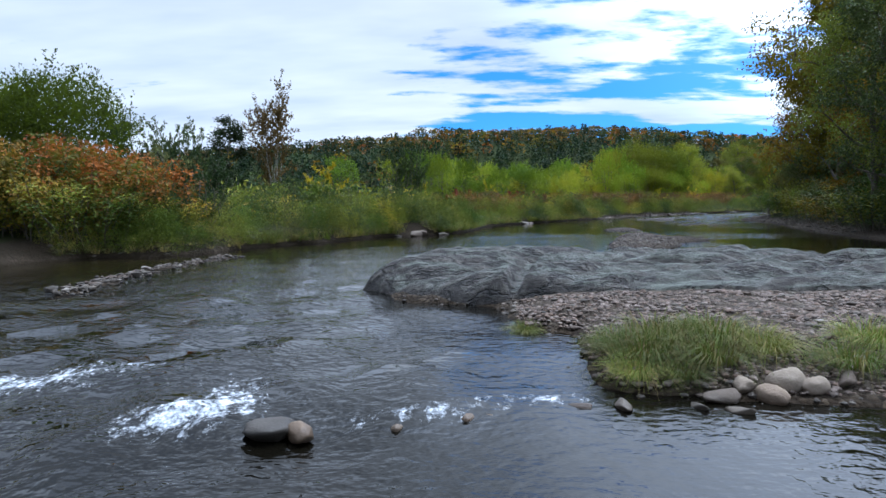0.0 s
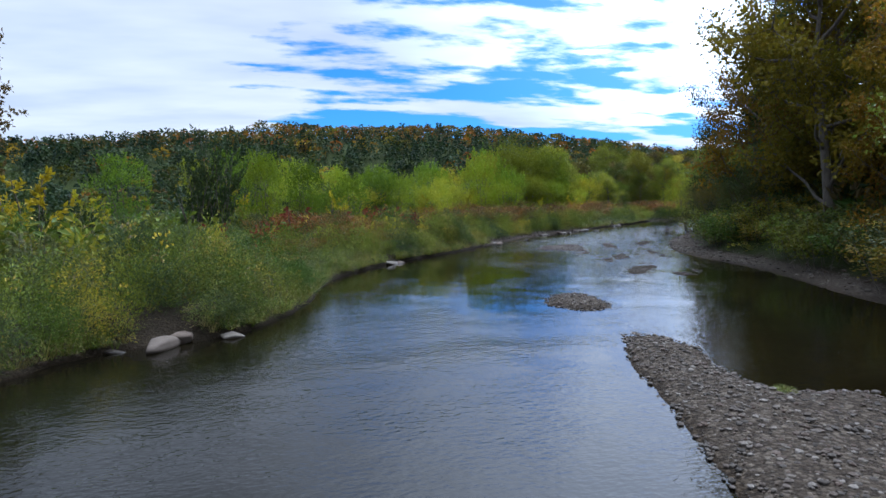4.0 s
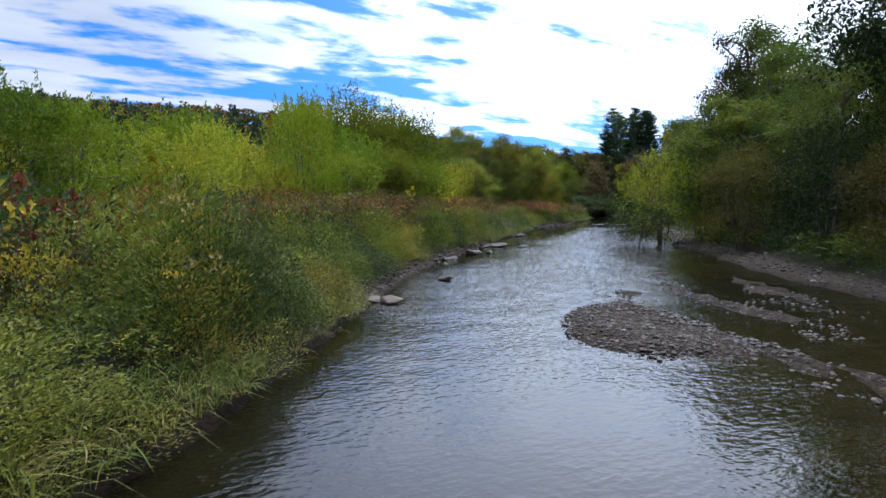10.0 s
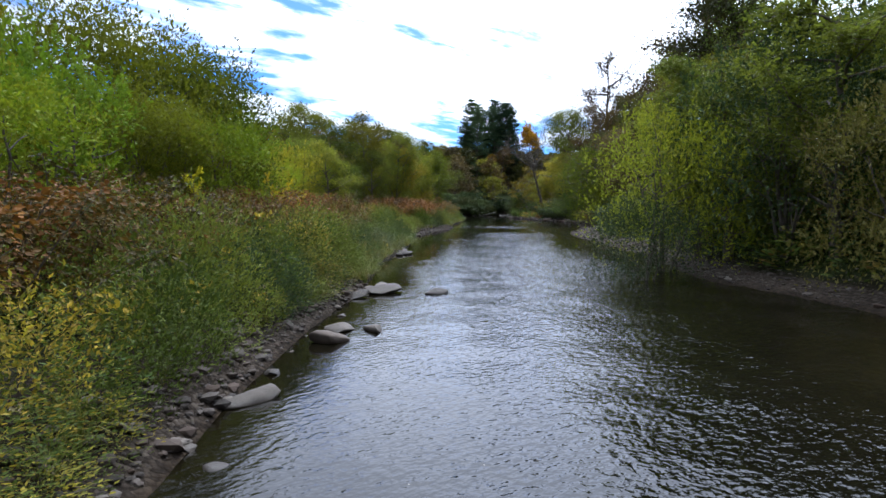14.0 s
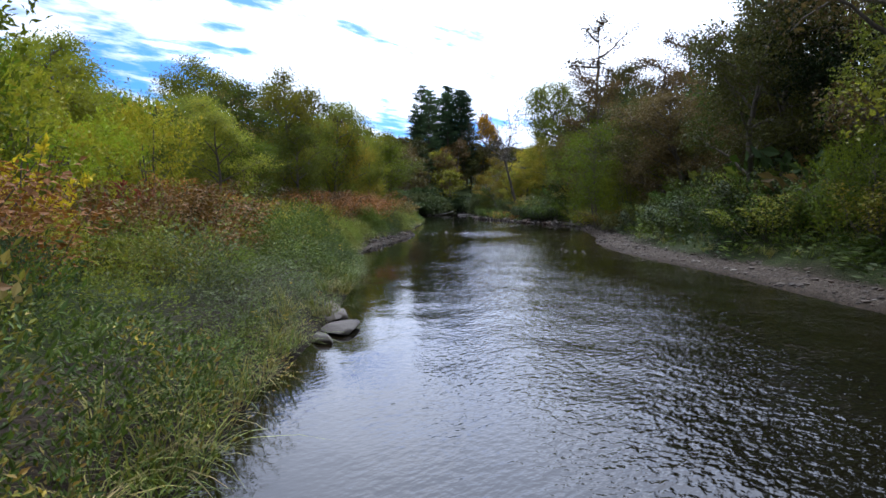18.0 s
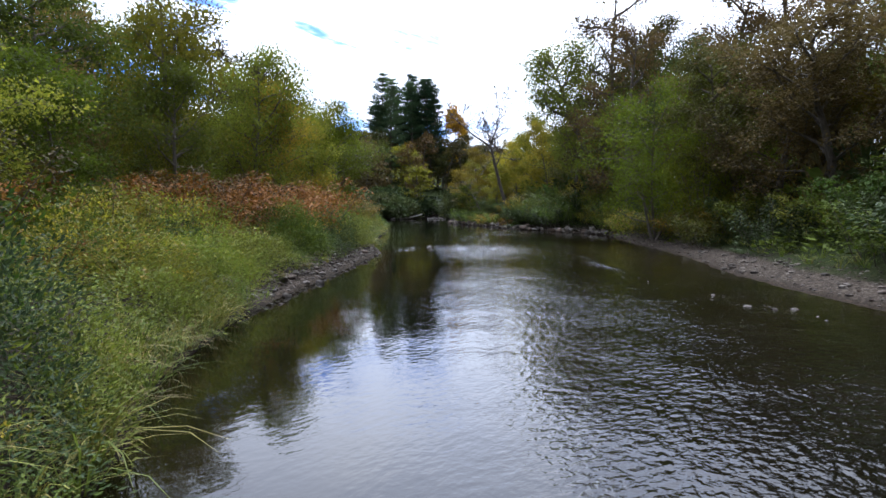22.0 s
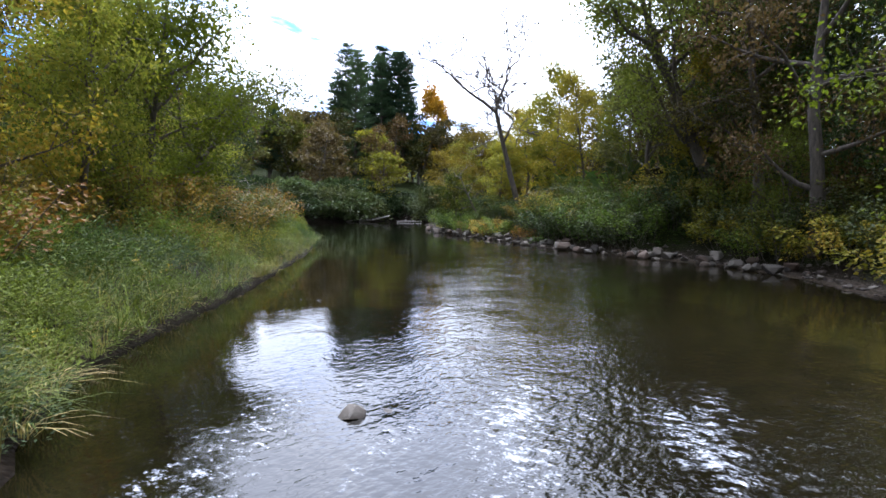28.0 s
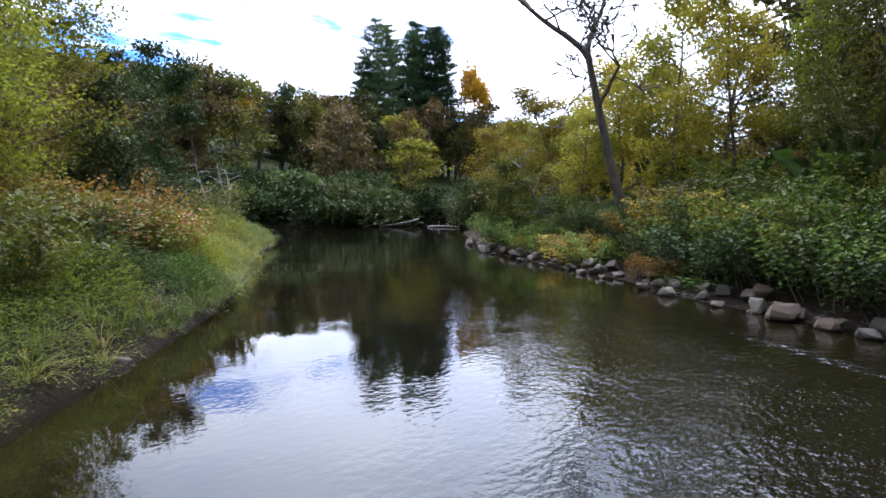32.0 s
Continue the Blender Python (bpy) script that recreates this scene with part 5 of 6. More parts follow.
def right_bank():
    kinds = [tree_parts(111 + k, 15, 4.6, 16000, 0.18, (BARK, (GREEN, LIME)[k]), 0.12, limbs=16, clump=0.75, twigs=5) for k in range(2)]
    spots = [(46, 76.5, 0.75, 0.56), (49.5, 79, 0.7, 0.6), (50, 72, 0.95, 0.68), (44, 72.5, 0.75, 0.52)]
    planted("shade_tree", kinds, spots, "tall green riverside tree with dense foliage", "tree")
    # deep and olive leaves here put part of the bank's shade into the colour
    kinds = [tree_parts(113 + k, 15, 4.6, 21000, 0.15, (BARK, (DEEP, GREEN, OLIVE)[k]), 0.15, limbs=16, clump=0.75, twigs=5) for k in range(3)]
    # the four at y 15 to 32 stand unseen, added to darken the water's reflections
    spots = [(38, 60, 0.9, 1.0), (41, 66, 0.7, 0.55), (43, 62, 0.9, 0.8), (36, 54.5, 0.85, 1.05), (47, 69, 0.9, 0.7), (40, 56, 0.9, 1.0), (22, 27, 0.8, 0.8), (24, 32, 0.8, 0.85), (21, 21.5, 0.8, 0.8), (20.5, 15.5, 0.8, 0.85), (53, 76, 0.95, 0.9), (56, 79.5, 0.9), (68, 83.5, 0.95, 0.9), (62.5, 83, 0.85, 0.9), (65.5, 89.4, 0.75, 0.8), (67.5, 86, 0.9, 0.92), (72.5, 92, 0.8, 0.72), (99.7, 118.5, 0.7, 0.68), (92, 107, 0.85, 0.85), (97, 112.6, 0.85, 0.85), (95, 109.5, 0.85, 0.95)]
    planted("dark_shade_tree", kinds, spots, "olive and green tree, its leaves partly darkened for the bank's shade", "tree")
    kinds = [tree_parts(117 + k, 15, 4.6, 15000, 0.18, (BARK, (OLIVE, BROWN, MAPLE)[k]), 0.15, limbs=16, clump=0.75, twigs=5) for k in range(3)]
    spots = [(72, 88, 0.95, 0.8), (76, 96, 0.85, 0.56), (76.5, 91, 0.95, 0.8), (81, 95, 0.9, 0.78), (78, 99, 0.8, 0.54), (88, 105, 0.8, 0.72), (82, 101, 0.8, 0.6)]
    planted("autumn_hillside_tree", kinds, spots, "tall hillside tree turning olive, green and amber", "tree")
    kinds = [tree_parts(181, 15, 5.2, 32000, 0.135, (BARK, GREEN), 0.20, (-0.20, 0.26), 17, 0.95, 0.024, twigs=6)]
    planted("leaning_riverside_tree", kinds, [(97.2, 114.4, 1.0, 1.0)], "large old olive-green tree with a dark trunk leaning towards the river", "tree", turn=0)
    kinds = [tree_parts(121 + k, 15, 4.8, 2300, 0.55, (BARK, (DEEP, GREEN, BROWN)[k]), 0.08, limbs=12, clump=0.95, twigs=2, dense=0.1) for k in range(3)]
    spots = along(RIGHT, 20, 54, 12, 14, 30, 0.8, 1.1, 10) + [(27, 23, 0.8, 0.9), (28, 16, 0.8, 0.9), (25, 9, 0.8, 0.85), (28, 2, 0.8, 0.9)] + along(RIGHT, 54, 70, 8, 9, 20, 0.9, 1.1, 11) + along(RIGHT, 80, 100, 10, 14, 26, 0.75, 0.85, 12) + along(RIGHT, 96, 130, 14, 17, 40, 0.75, 0.9, 14) + along(RIGHT, 64, 134, 26, 30, 62, 0.85, 1.15, 18) + along(RIGHT, 114, 140, 7, 13, 24, 0.6, 0.7, 19)
    planted("woodland_tree", kinds, spots, "dark tree of the wood behind the bank", "tree")
    kinds = [tree_parts(131 + k, 15, 5.0, 14000, 0.21, (BARK, MAPLE), 0.03, limbs=16, clump=0.65, twigs=5) for k in range(2)]
    spots = [(29.5, 44.5, 1.1, 1.2), (33, 48, 1.0, 1.1), (32.5, 54.5, 0.9, 1.0), (34, 40, 1.0, 1.2), (31, 36, 0.9), (30, 29, 0.9), (28, 39, 0.6, 0.75)]
    planted("maple_tree", kinds, spots, "maple tree in amber and ochre autumn leaf", "tree")
    kinds = [tree_parts(141 + k, 17, 4.2, 9500, 0.15, (BARK, BROWN), 0.12, limbs=15, clump=0.8, twigs=5) for k in range(2)]
    spots = [(90, 110, 0.9, 0.95), (94, 112.5, 0.85, 0.8), (37, 57, 0.9), (35, 50, 0.95, 1.0), (86, 103, 0.9, 0.85), (108.5, 122, 0.75, 0.62), (58, 82.5, 0.9, 1.0), (102.6, 117.8, 1.2, 1.36), (105.5, 114.5, 1.1, 1.15), (88, 100, 1.0, 0.9), (112, 126.5, 0.8, 0.6), (100, 112, 0.85, 0.75), (107, 113, 0.9, 0.75), (114, 120, 0.9, 0.75), (73, 91.5, 0.8, 0.68), (79, 97, 0.85, 0.74), (69, 89, 0.8, 0.85)]
    planted("thinning_tree", kinds, spots, "tall tree with thin brown foliage and bare upper twigs", "tree")
    # willows that hang over the water
    kinds = [dome_parts(151 + k, 7.6, 4.2, 9000, 0.17, (BARK, FRESH if k == 0 else GREEN), 24, 5, 0.4, 0.35) for k in range(2)]
    spots = [(80.8, 102.6, 0.6, 0.75), (91.5, 111, 0.5, 0.55), (57, 83.8, 0.45, 0.5), (47.5, 78.2, 0.65, 0.95), (43.2, 77.6, 0.7, 0.8)]
    planted("riverside_willow", kinds, spots, "rounded green willow hanging over the gravel shore", "willow")
    # same willow in darker leaves, which stand in for its shaded side
    kinds = [dome_parts(155 + k, 7.6, 4.2, 9000, 0.17, (BARK, (DEEP, OLIVE)[k]), 24, 5, 0.4, 0.2) for k in range(2)]
    spots = [(36.5, 64, 0.6, 0.7), (34, 60, 0.5, 0.55), (40.2, 76.8, 0.45, 0.4), (52.5, 80.5, 0.5, 0.55), (32.5, 55, 0.5, 0.6), (31, 50.5, 0.5, 0.5), (44.5, 74, 0.9, 1.0), (40, 70, 0.6, 0.75)]
    planted("dark_riverside_willow", kinds, spots, "deep green willow over the lower shore, its leaves darkened for shade", "willow")
    kinds = [tree_parts(161 + k, 8.4, 4.3, 19000, 0.108, (BARK, FRESH), 0.08, limbs=11, clump=0.62, thick=0.016, stems=3, twigs=5, dense=0.15) for k in range(2)]
    planted("open_willow", kinds, [(80.2, 105.0, 1.0, 1.0), (84.5, 103, 0.95, 1.0)], "bright green willow with open tiers of foliage and several stems", "willow")
    # green knotweed along the stony shore
    kinds = [knotweed_parts(171 + k, 2.2, 2.6, 2200, 0.128, (BARK, (KNOT, DEEP, KNOT)[k])) for k in range(3)]
    spots = along(RIGHT, 24, 58, 30, 1.8, 6, 0.8, 1.15, 21) + along(RIGHT, 78, 100, 34, 3.4, 7, 0.8, 1.15, 22) + along(RIGHT, 100, 108, 10, 2.6, 5.5, 0.8, 1.0, 26) + along(RIGHT, 106, 127, 34, 1.3, 3.6, 0.75, 1.1, 23) + along(RIGHT, 104, 128, 20, 5, 9, 1.0, 1.3, 24) + along(RIGHT, 125, 140, 28, 0.6, 5, 0.5, 0.85, 25)
    planted("green_knotweed_clump", kinds, spots, "dark green knotweed clump with broad leaves over the stones", "knotweed")
    kinds = [knotweed_parts(176, 2.1, 2.5, 1900, 0.122, (BARK, GOLD))]
    spots = along(RIGHT, 106, 128, 12, 4, 7, 0.8, 1.15, 27) + [(100.6, 128.8, 0.6, 0.65), (97, 124.6, 0.45, 0.5), (101.9, 131.6, 0.5, 0.5), (76, 101.6, 0.7, 0.9), (79, 102.2, 0.8, 1.0)]
    planted("yellowing_shore_knotweed", kinds, spots, "knotweed clump with golden upper leaves above the rocks", "knotweed")
    # the leaning dead tree
    planted("bare_tree", [forked_parts(191, 13.0, (-0.17, 0.22))], [(101.6, 127.2, 1.0)], "leaning bare grey tree with forked leafless branches", "tree", turn=0)
    kinds = [tree_parts(195 + k, 12, 2.8, 10000, 0.18, (BARK, (LIME, OCHRE)[k]), 0.06, limbs=16, clump=0.75, thick=0.012, twigs=5) for k in range(2)]
    spots = [(107.1, 127.3, 0.9, 0.85), (104.8, 124, 0.75, 0.72), (109, 131, 0.85, 0.66), (110.5, 134.7, 0.85, 0.6), (105.5, 131.2, 0.6, 0.42), (113, 130, 0.9, 0.75), (104, 134.2, 0.5, 0.36), (108, 136, 0.65, 0.45), (102.5, 120.5, 0.7, 0.7), (113, 138, 0.75, 0.52), (118, 142, 0.8, 0.55), (98, 116, 0.75, 0.65), (116, 134, 0.9, 0.7)]
    planted("slender_tree", kinds, spots, "slender yellowing tree behind the knotweed", "tree")


def far_bank():
    kinds = [pine_parts(211 + k, 27, 3.5, bare=0.16) for k in range(3)]
    spots = [(153.3, 195.9, 0.9, 0.56), (156.0, 195.5, 0.95, 0.91), (154.0, 191.4, 0.95, 0.86), (157.7, 191.4, 1.0, 0.94), (158.2, 188.4, 0.95, 0.87), (161.9, 187.2, 1.05, 0.92), (161.6, 184.6, 0.95, 0.92), (162.9, 184.4, 0.85, 0.88), (160.0, 195.1, 1.0, 0.82), (162.6, 189.7, 1.0, 0.76), (152.6, 193.6, 0.85, 0.66), (130, 187, 0.6, 0.42)]
    planted("white_pine", kinds, spots, "tall dark white pine in the grove beyond the pool", "pine tree", "pines beyond the pool")
    planted("golden_maple_tree", [dome_parts(215, 18, 3.2, 3600, 0.6, (BARK, GOLDEN), 26, 3, 0.5, 0.1)], [(166, 181.5, 1.0, 1.06)], "tall maple in golden orange leaf beside the pines", "tree")
    kinds = [dome_parts(231 + k, 4.0, 2.8, 900, 0.40, (BARK, (DEEP, SILVER, DEEP)[k]), 12, 3, 0.5) for k in range(3)]
    rng = random.Random(41)
    spots = []
    for i in range(84):
        u = 36 * (i + rng.random()) / 84
        back = 0.3 + 9 * rng.random() ** 2
        spots.append((92 + u, 167 - 0.55 * min(u, 20) + back + 0.05 * max(0, u - 20) - 1.1 * max(0, u - 30), rng.uniform(0.75, 1.2), rng.uniform(0.45, 0.85)))
    spots += [(118 + 13 * rng.random(), 146 + 5 * rng.random(), rng.uniform(0.6, 1.0)) for i in range(14)]
    spots = [s for s in spots if height(s[0], s[1]) > 0.05]
    planted("far_bank_shrub", kinds, spots, "dusky shrub on the far bank of the pool", "shrub")
    kinds = [tree_parts(241 + k, 13, 3.4, 1500, 0.46, (BARK, m), 0.10, limbs=9, clump=0.95, twigs=1) for k, m in enumerate((BROWN, OLIVE, OLIVE, BROWN, OCHRE, OLIVE, BROWN, MAPLE))]
    spots = [(104 + rng.uniform(0, 80), 172 + rng.uniform(0, 30), rng.uniform(0.8, 1.1), rng.uniform(0.74, 1.0)) for i in range(76)] + [(60 + rng.uniform(0, 45), 165 + rng.uniform(6, 30), rng.uniform(0.8, 1.1), rng.uniform(0.6, 0.9)) for i in range(22)] + [(122 + rng.uniform(0, 50), 120 + rng.uniform(0, 45), rng.uniform(0.8, 1.2), rng.uniform(0.5, 0.65)) for i in range(30)]
    planted("far_woodland_tree", kinds, spots, "mixed autumn tree of the wood beyond the pool", "tree")


def ridge_forest():
    """The wooded ridge: conifers and autumn broadleaves, past counting."""
    rng = np.random.default_rng(5)

    def crown(n, high, wide, cone):
        u = rng.uniform(0, 1, n)
        r = wide * ((1 - u) if cone else np.sqrt(np.clip(1 - (2 * u - 0.9) ** 2, 0.03, 1))) * rng.uniform(0.55, 1, n)
        a = rng.uniform(0, 6.3, n)
        p = np.stack([r * np.cos(a), r * np.sin(a), high * (0.12 + 0.86 * u)], 1)
        w = np.stack([np.cos(a), np.sin(a), np.full(n, -0.2 if cone else 0.3)], 1) + rng.normal(size=(n, 3)) * 0.5
        return leaf_cards(p, w, 0.95 * rng.uniform(0.6, 1.2, n), 0.70, rng)

    n = 5200
    x, y = rng.uniform(-230, 350, n), 135 + 137 * rng.uniform(0, 1, n) ** 0.75
    d = np.minimum(near_line(x, y, LEFT)[0], near_line(x, y, RIGHT)[0])
    ok = ~inside(x, y, RIVER) & (d > 14) & ((y > 165) | (x < 45)) & ~((x > 95) & (x < 190) & (y < 205))
    x, y = x[ok], y[ok]
    z = land(x, y)[0]
    conifer = rng.uniform(size=len(x)) < 0.62 - 0.35 * wobble(x, y, 30) - 0.40 * ease(y, 225, 258)
    vs, fs, tints, slots, count = [], [], [], [], 0
    for k, (some, form) in enumerate(((conifer, crown(46, 5.4, 1.9, True)), (~conifer, crown(50, 4.4, 2.4, False)))):
        spots = np.stack([x[some], y[some], z[some] - 0.3], 1)
        m = len(spots)
        v, f, t = scattered(form, spots, rng.uniform(0, 6.3, m), np.stack([rng.uniform(0.8, 1.2, m), rng.uniform(0.8, 1.15, m)], 1), rng)
        if k:
            warm = rng.uniform(size=m) < 0.3 + 0.65 * ease(spots[:, 1], 205, 245)
            slot = np.where(warm, np.where(rng.uniform(size=m) < 0.3, 2, np.where(rng.uniform(size=m) < 0.6, 3, 4)), 1)
        else:
            slot = np.zeros(m, int)
        vs.append(v)
        fs.append(f + count)
        tints.append(t)
        slots.append(np.repeat(slot, len(form[1])))
        count += len(v)
    me = mesh_of("ridge_forest", np.concatenate(vs), np.concatenate(fs), [RIDGE, DEEP, BROWN, RUSSET, MAPLE], np.concatenate(slots), tint=np.concatenate(tints))
    tagged(new("ridge_forest", me), "wooded ridge of dark conifers and orange autumn trees", "forest", kind="stuff")


CLEAR = [(41.4, 89.7, 0.95), (32.4, 80.4, 1.1), (42.7, 91.5, 0.7), (18.0, 64.4, 1.0), (28.6, 76.6, 1.1), (0.6, 33.6, 1.0), (8.3, 51.6, 0.8), (25.6, 74.1, 0.7), (81.2, 124.9, 0.6)]


def bank_spots(line, y0, y1, n, off0, off1, rng, power=1.0, low=None, stony=False):
    """n places strewn inland of a shore, with their heights."""
    part_of = np.where((line[:-1, 1] >= y0) & (line[:-1, 1] <= y1) & (np.arange(len(line) - 1) < len(line) - 12))[0]
    i = rng.choice(part_of, n)
    a, b = line[i], line[i + 1]
    d = unit(b - a)
    out = np.stack([-d[:, 1], d[:, 0]], 1) if line is LEFT else np.stack([d[:, 1], -d[:, 0]], 1)
    p = a + (b - a) * rng.uniform(0, 1, (n, 1)) + out * (off0 + (off1 - off0) * rng.uniform(0, 1, (n, 1)) ** power)
    z, gravel, _ = land(p[:, 0], p[:, 1])
    if low is not None:
        z = np.maximum(z, low)
    keep = (z > 0.02) & (stony | (gravel < 0.55))
    if not stony:
        for cx, cy, r in CLEAR:
            keep &= (p[:, 0] - cx) ** 2 + (p[:, 1] - cy) ** 2 > r * r
    return np.stack([p[keep, 0], p[keep, 1], z[keep]], 1)


def stuff(name, groups, label, category):
    """groups: (corners, faces, tints, material). One object past counting."""
    mats, vs, fs, ts, slots, count = [], [], [], [], [], 0
    for v, f, t, m in groups:
        if m not in mats:
            mats.append(m)
        vs.append(v)
        fs.append(f + count)
        ts.append(t)
        slots.append(np.full(len(f), mats.index(m)))
        count += len(v)
    me = mesh_of(name, np.concatenate(vs), np.concatenate(fs), mats, np.concatenate(slots), tint=np.concatenate(ts))
    tagged(new(name, me), label, category, kind="stuff")


def herbs():
    """Herbs that grow in mounds of one kind, each mound with its own colour and height."""
    rng = np.random.default_rng(8)
    groups = []
    mounds = np.concatenate([bank_spots(LEFT, 19, 147, 330, 0.1, 5.5, rng), bank_spots(LEFT, 19, 68, 260, 5, 24, rng)])
    m = len(mounds)
    kind = rng.choice(6, m, p=(0.52, 0.16, 0.14, 0.12, 0.03, 0.03))
    mats = (HERB, SILVER, LIME, GREEN, OCHRE, GOLD)
    tall, tone = rng.uniform(0.4, 1.55, m) * (1 - 0.3 * ease(mounds[:, 1], 108, 118)), rng.uniform(0, 1, m)

    def grown(form, spots, base, wide0, wide1):
        d2 = ((spots[:, None, :2] - mounds[None, :, :2]) ** 2).sum(2) * (1 + 0.3 * (tone[None] - 0.5))
        own = d2.argmin(1)
        d = np.sqrt(d2[np.arange(len(spots)), own])
        n = len(spots)
        near = np.minimum(near_line(spots[:, 0], spots[:, 1], LEFT)[0], near_line(spots[:, 0], spots[:, 1], RIGHT)[0])
        size = base * (0.45 + 0.75 * tall[own]) * (1.32 - 0.75 * np.clip(d / 1.3, 0, 1) ** 2) * rng.uniform(0.75, 1.15, n) * (0.62 + 0.38 * ease(near, 0.1, 1.6))
        tint = np.clip(tone[own] + rng.uniform(-0.1, 0.1, n), 0, 0.999)
        for k, mat in enumerate(mats):
            some = (kind[own] == k) & (rng.uniform(size=n) < 0.85) | (rng.uniform(size=n) < 0.15 * (k == 0))
            if some.any():
                c = some.sum()
                v, f, t = scattered(form, spots[some], rng.uniform(0, 6.3, c), np.stack([rng.uniform(wide0, wide1, c) * (0.62 + 0.38 * ease(near[some], 0.1, 1.3)), size[some]], 1), rng, 0.15, tint[some])
                groups.append((v, f, t, mat))
        return size

    for k in range(7):
        near = k < 5
        form = herb_bush(rng, 155 if near else 30, 1.2, 0.48, ((0.072, 0.056, 0.082, 0.060, 0.068)[k] if near else 0.24), (0.36, 0.52, 0.28, 0.50, 0.42, 0.5, 0.45)[k])
        if near:
            spots = np.concatenate([bank_spots(LEFT, 19, 147, 640, 0.2, 4.5, rng), bank_spots(LEFT, 19, 147, 400, -0.15, 0.7, rng, low=0.16), bank_spots(LEFT, 112, 147, 230, 0.2, 3.5, rng), bank_spots(LEFT, 58, 84, 130, 0.25, 1.6, rng, low=0.12, stony=True), bank_spots(LEFT, 102, 114, 80, 0.7, 1.9, rng, low=0.12, stony=True)])
        else:
            spots = np.concatenate([bank_spots(LEFT, 19, 68, 640, 4.5, 22, rng), bank_spots(LEFT, 68, 147, 260, 4.5, 8, rng), bank_spots(LEFT, 28, 66, 260, 20, 60, rng), bank_spots(RIGHT, 25, 134, 300, 2.0, 6, rng), bank_spots(RIGHT, 122, 142, 130, 0.3, 6, rng)])
        size = grown(form, spots, 0.84 - 0.12 * ease(spots[:, 1], 84, 100), 1.0, 1.5)
        some = rng.uniform(size=len(spots)) < 0.07
        v, f, t = scattered(plume_template(rng), spots[some], rng.uniform(0, 6.3, some.sum()), np.stack([size[some], size[some]], 1), rng, 0.1)
        groups.append((v, f, t, FLOWER))
    form = herb_bush(rng, 36, 1.2, 0.8, 0.38, 0.45)
    for mat, count in ((DEEP, 900), (BROWN, 350), (GREEN, 350)):
        spots = bank_spots(RIGHT, 18, 134, count, 5, 26, rng)
        n = len(spots)
        v, f, t = scattered(form, spots, rng.uniform(0, 6.3, n), np.stack([rng.uniform(1.0, 1.8, n), rng.uniform(0.8, 2.2, n)], 1), rng, 0.12)
        groups.append((v, f, t, mat))
    stuff("bank_herbs", groups, "waist-high green goldenrod and herbs crowding the bank", "herbs")


def grasses():
    rng = np.random.default_rng(9)
    groups = []
    for k in range(3):
        form = tuft_template(rng, 20, 0.55, 0.0045, 1.3)
        spots = np.concatenate([bank_spots(LEFT, 24, 147, 300, -0.15, 0.4, rng, low=0.16), bank_spots(LEFT, 19, 147, 130, 0.02, 0.7, rng), bank_spots(LEFT, 112, 147, 190, 0.2, 2.6, rng), bank_spots(LEFT, 19, 60, 140, 1, 20, rng), bank_spots(LEFT, 26, 66, 120, 18, 60, rng), bank_spots(RIGHT, 25, 134, 220, 2.4, 5, rng)])
        n = len(spots)
        v, f, t = scattered(form, spots, rng.uniform(0, 6.3, n), np.stack([rng.uniform(0.8, 1.5, n), rng.uniform(0.6, 1.3, n)], 1), rng, 0.2)
        groups.append((v, f, t, GRASS))
    form = tuft_template(rng, 20, 0.5, 0.0045, 1.5)
    spots = np.concatenate([bank_spots(LEFT, 19, 147, 320, -0.15, 0.4, rng, low=0.16), bank_spots(LEFT, 19, 60, 160, 1, 20, rng)])
    n = len(spots)
    v, f, t = scattered(form, spots, rng.uniform(0, 6.3, n), np.stack([rng.uniform(0.8, 1.4, n), rng.uniform(0.6, 1.2, n)], 1), rng, 0.2)
    groups.append((v, f, t, DRY))
    stuff("bank_grass", groups, "long green and straw-coloured grass hanging over the shore", "grass")


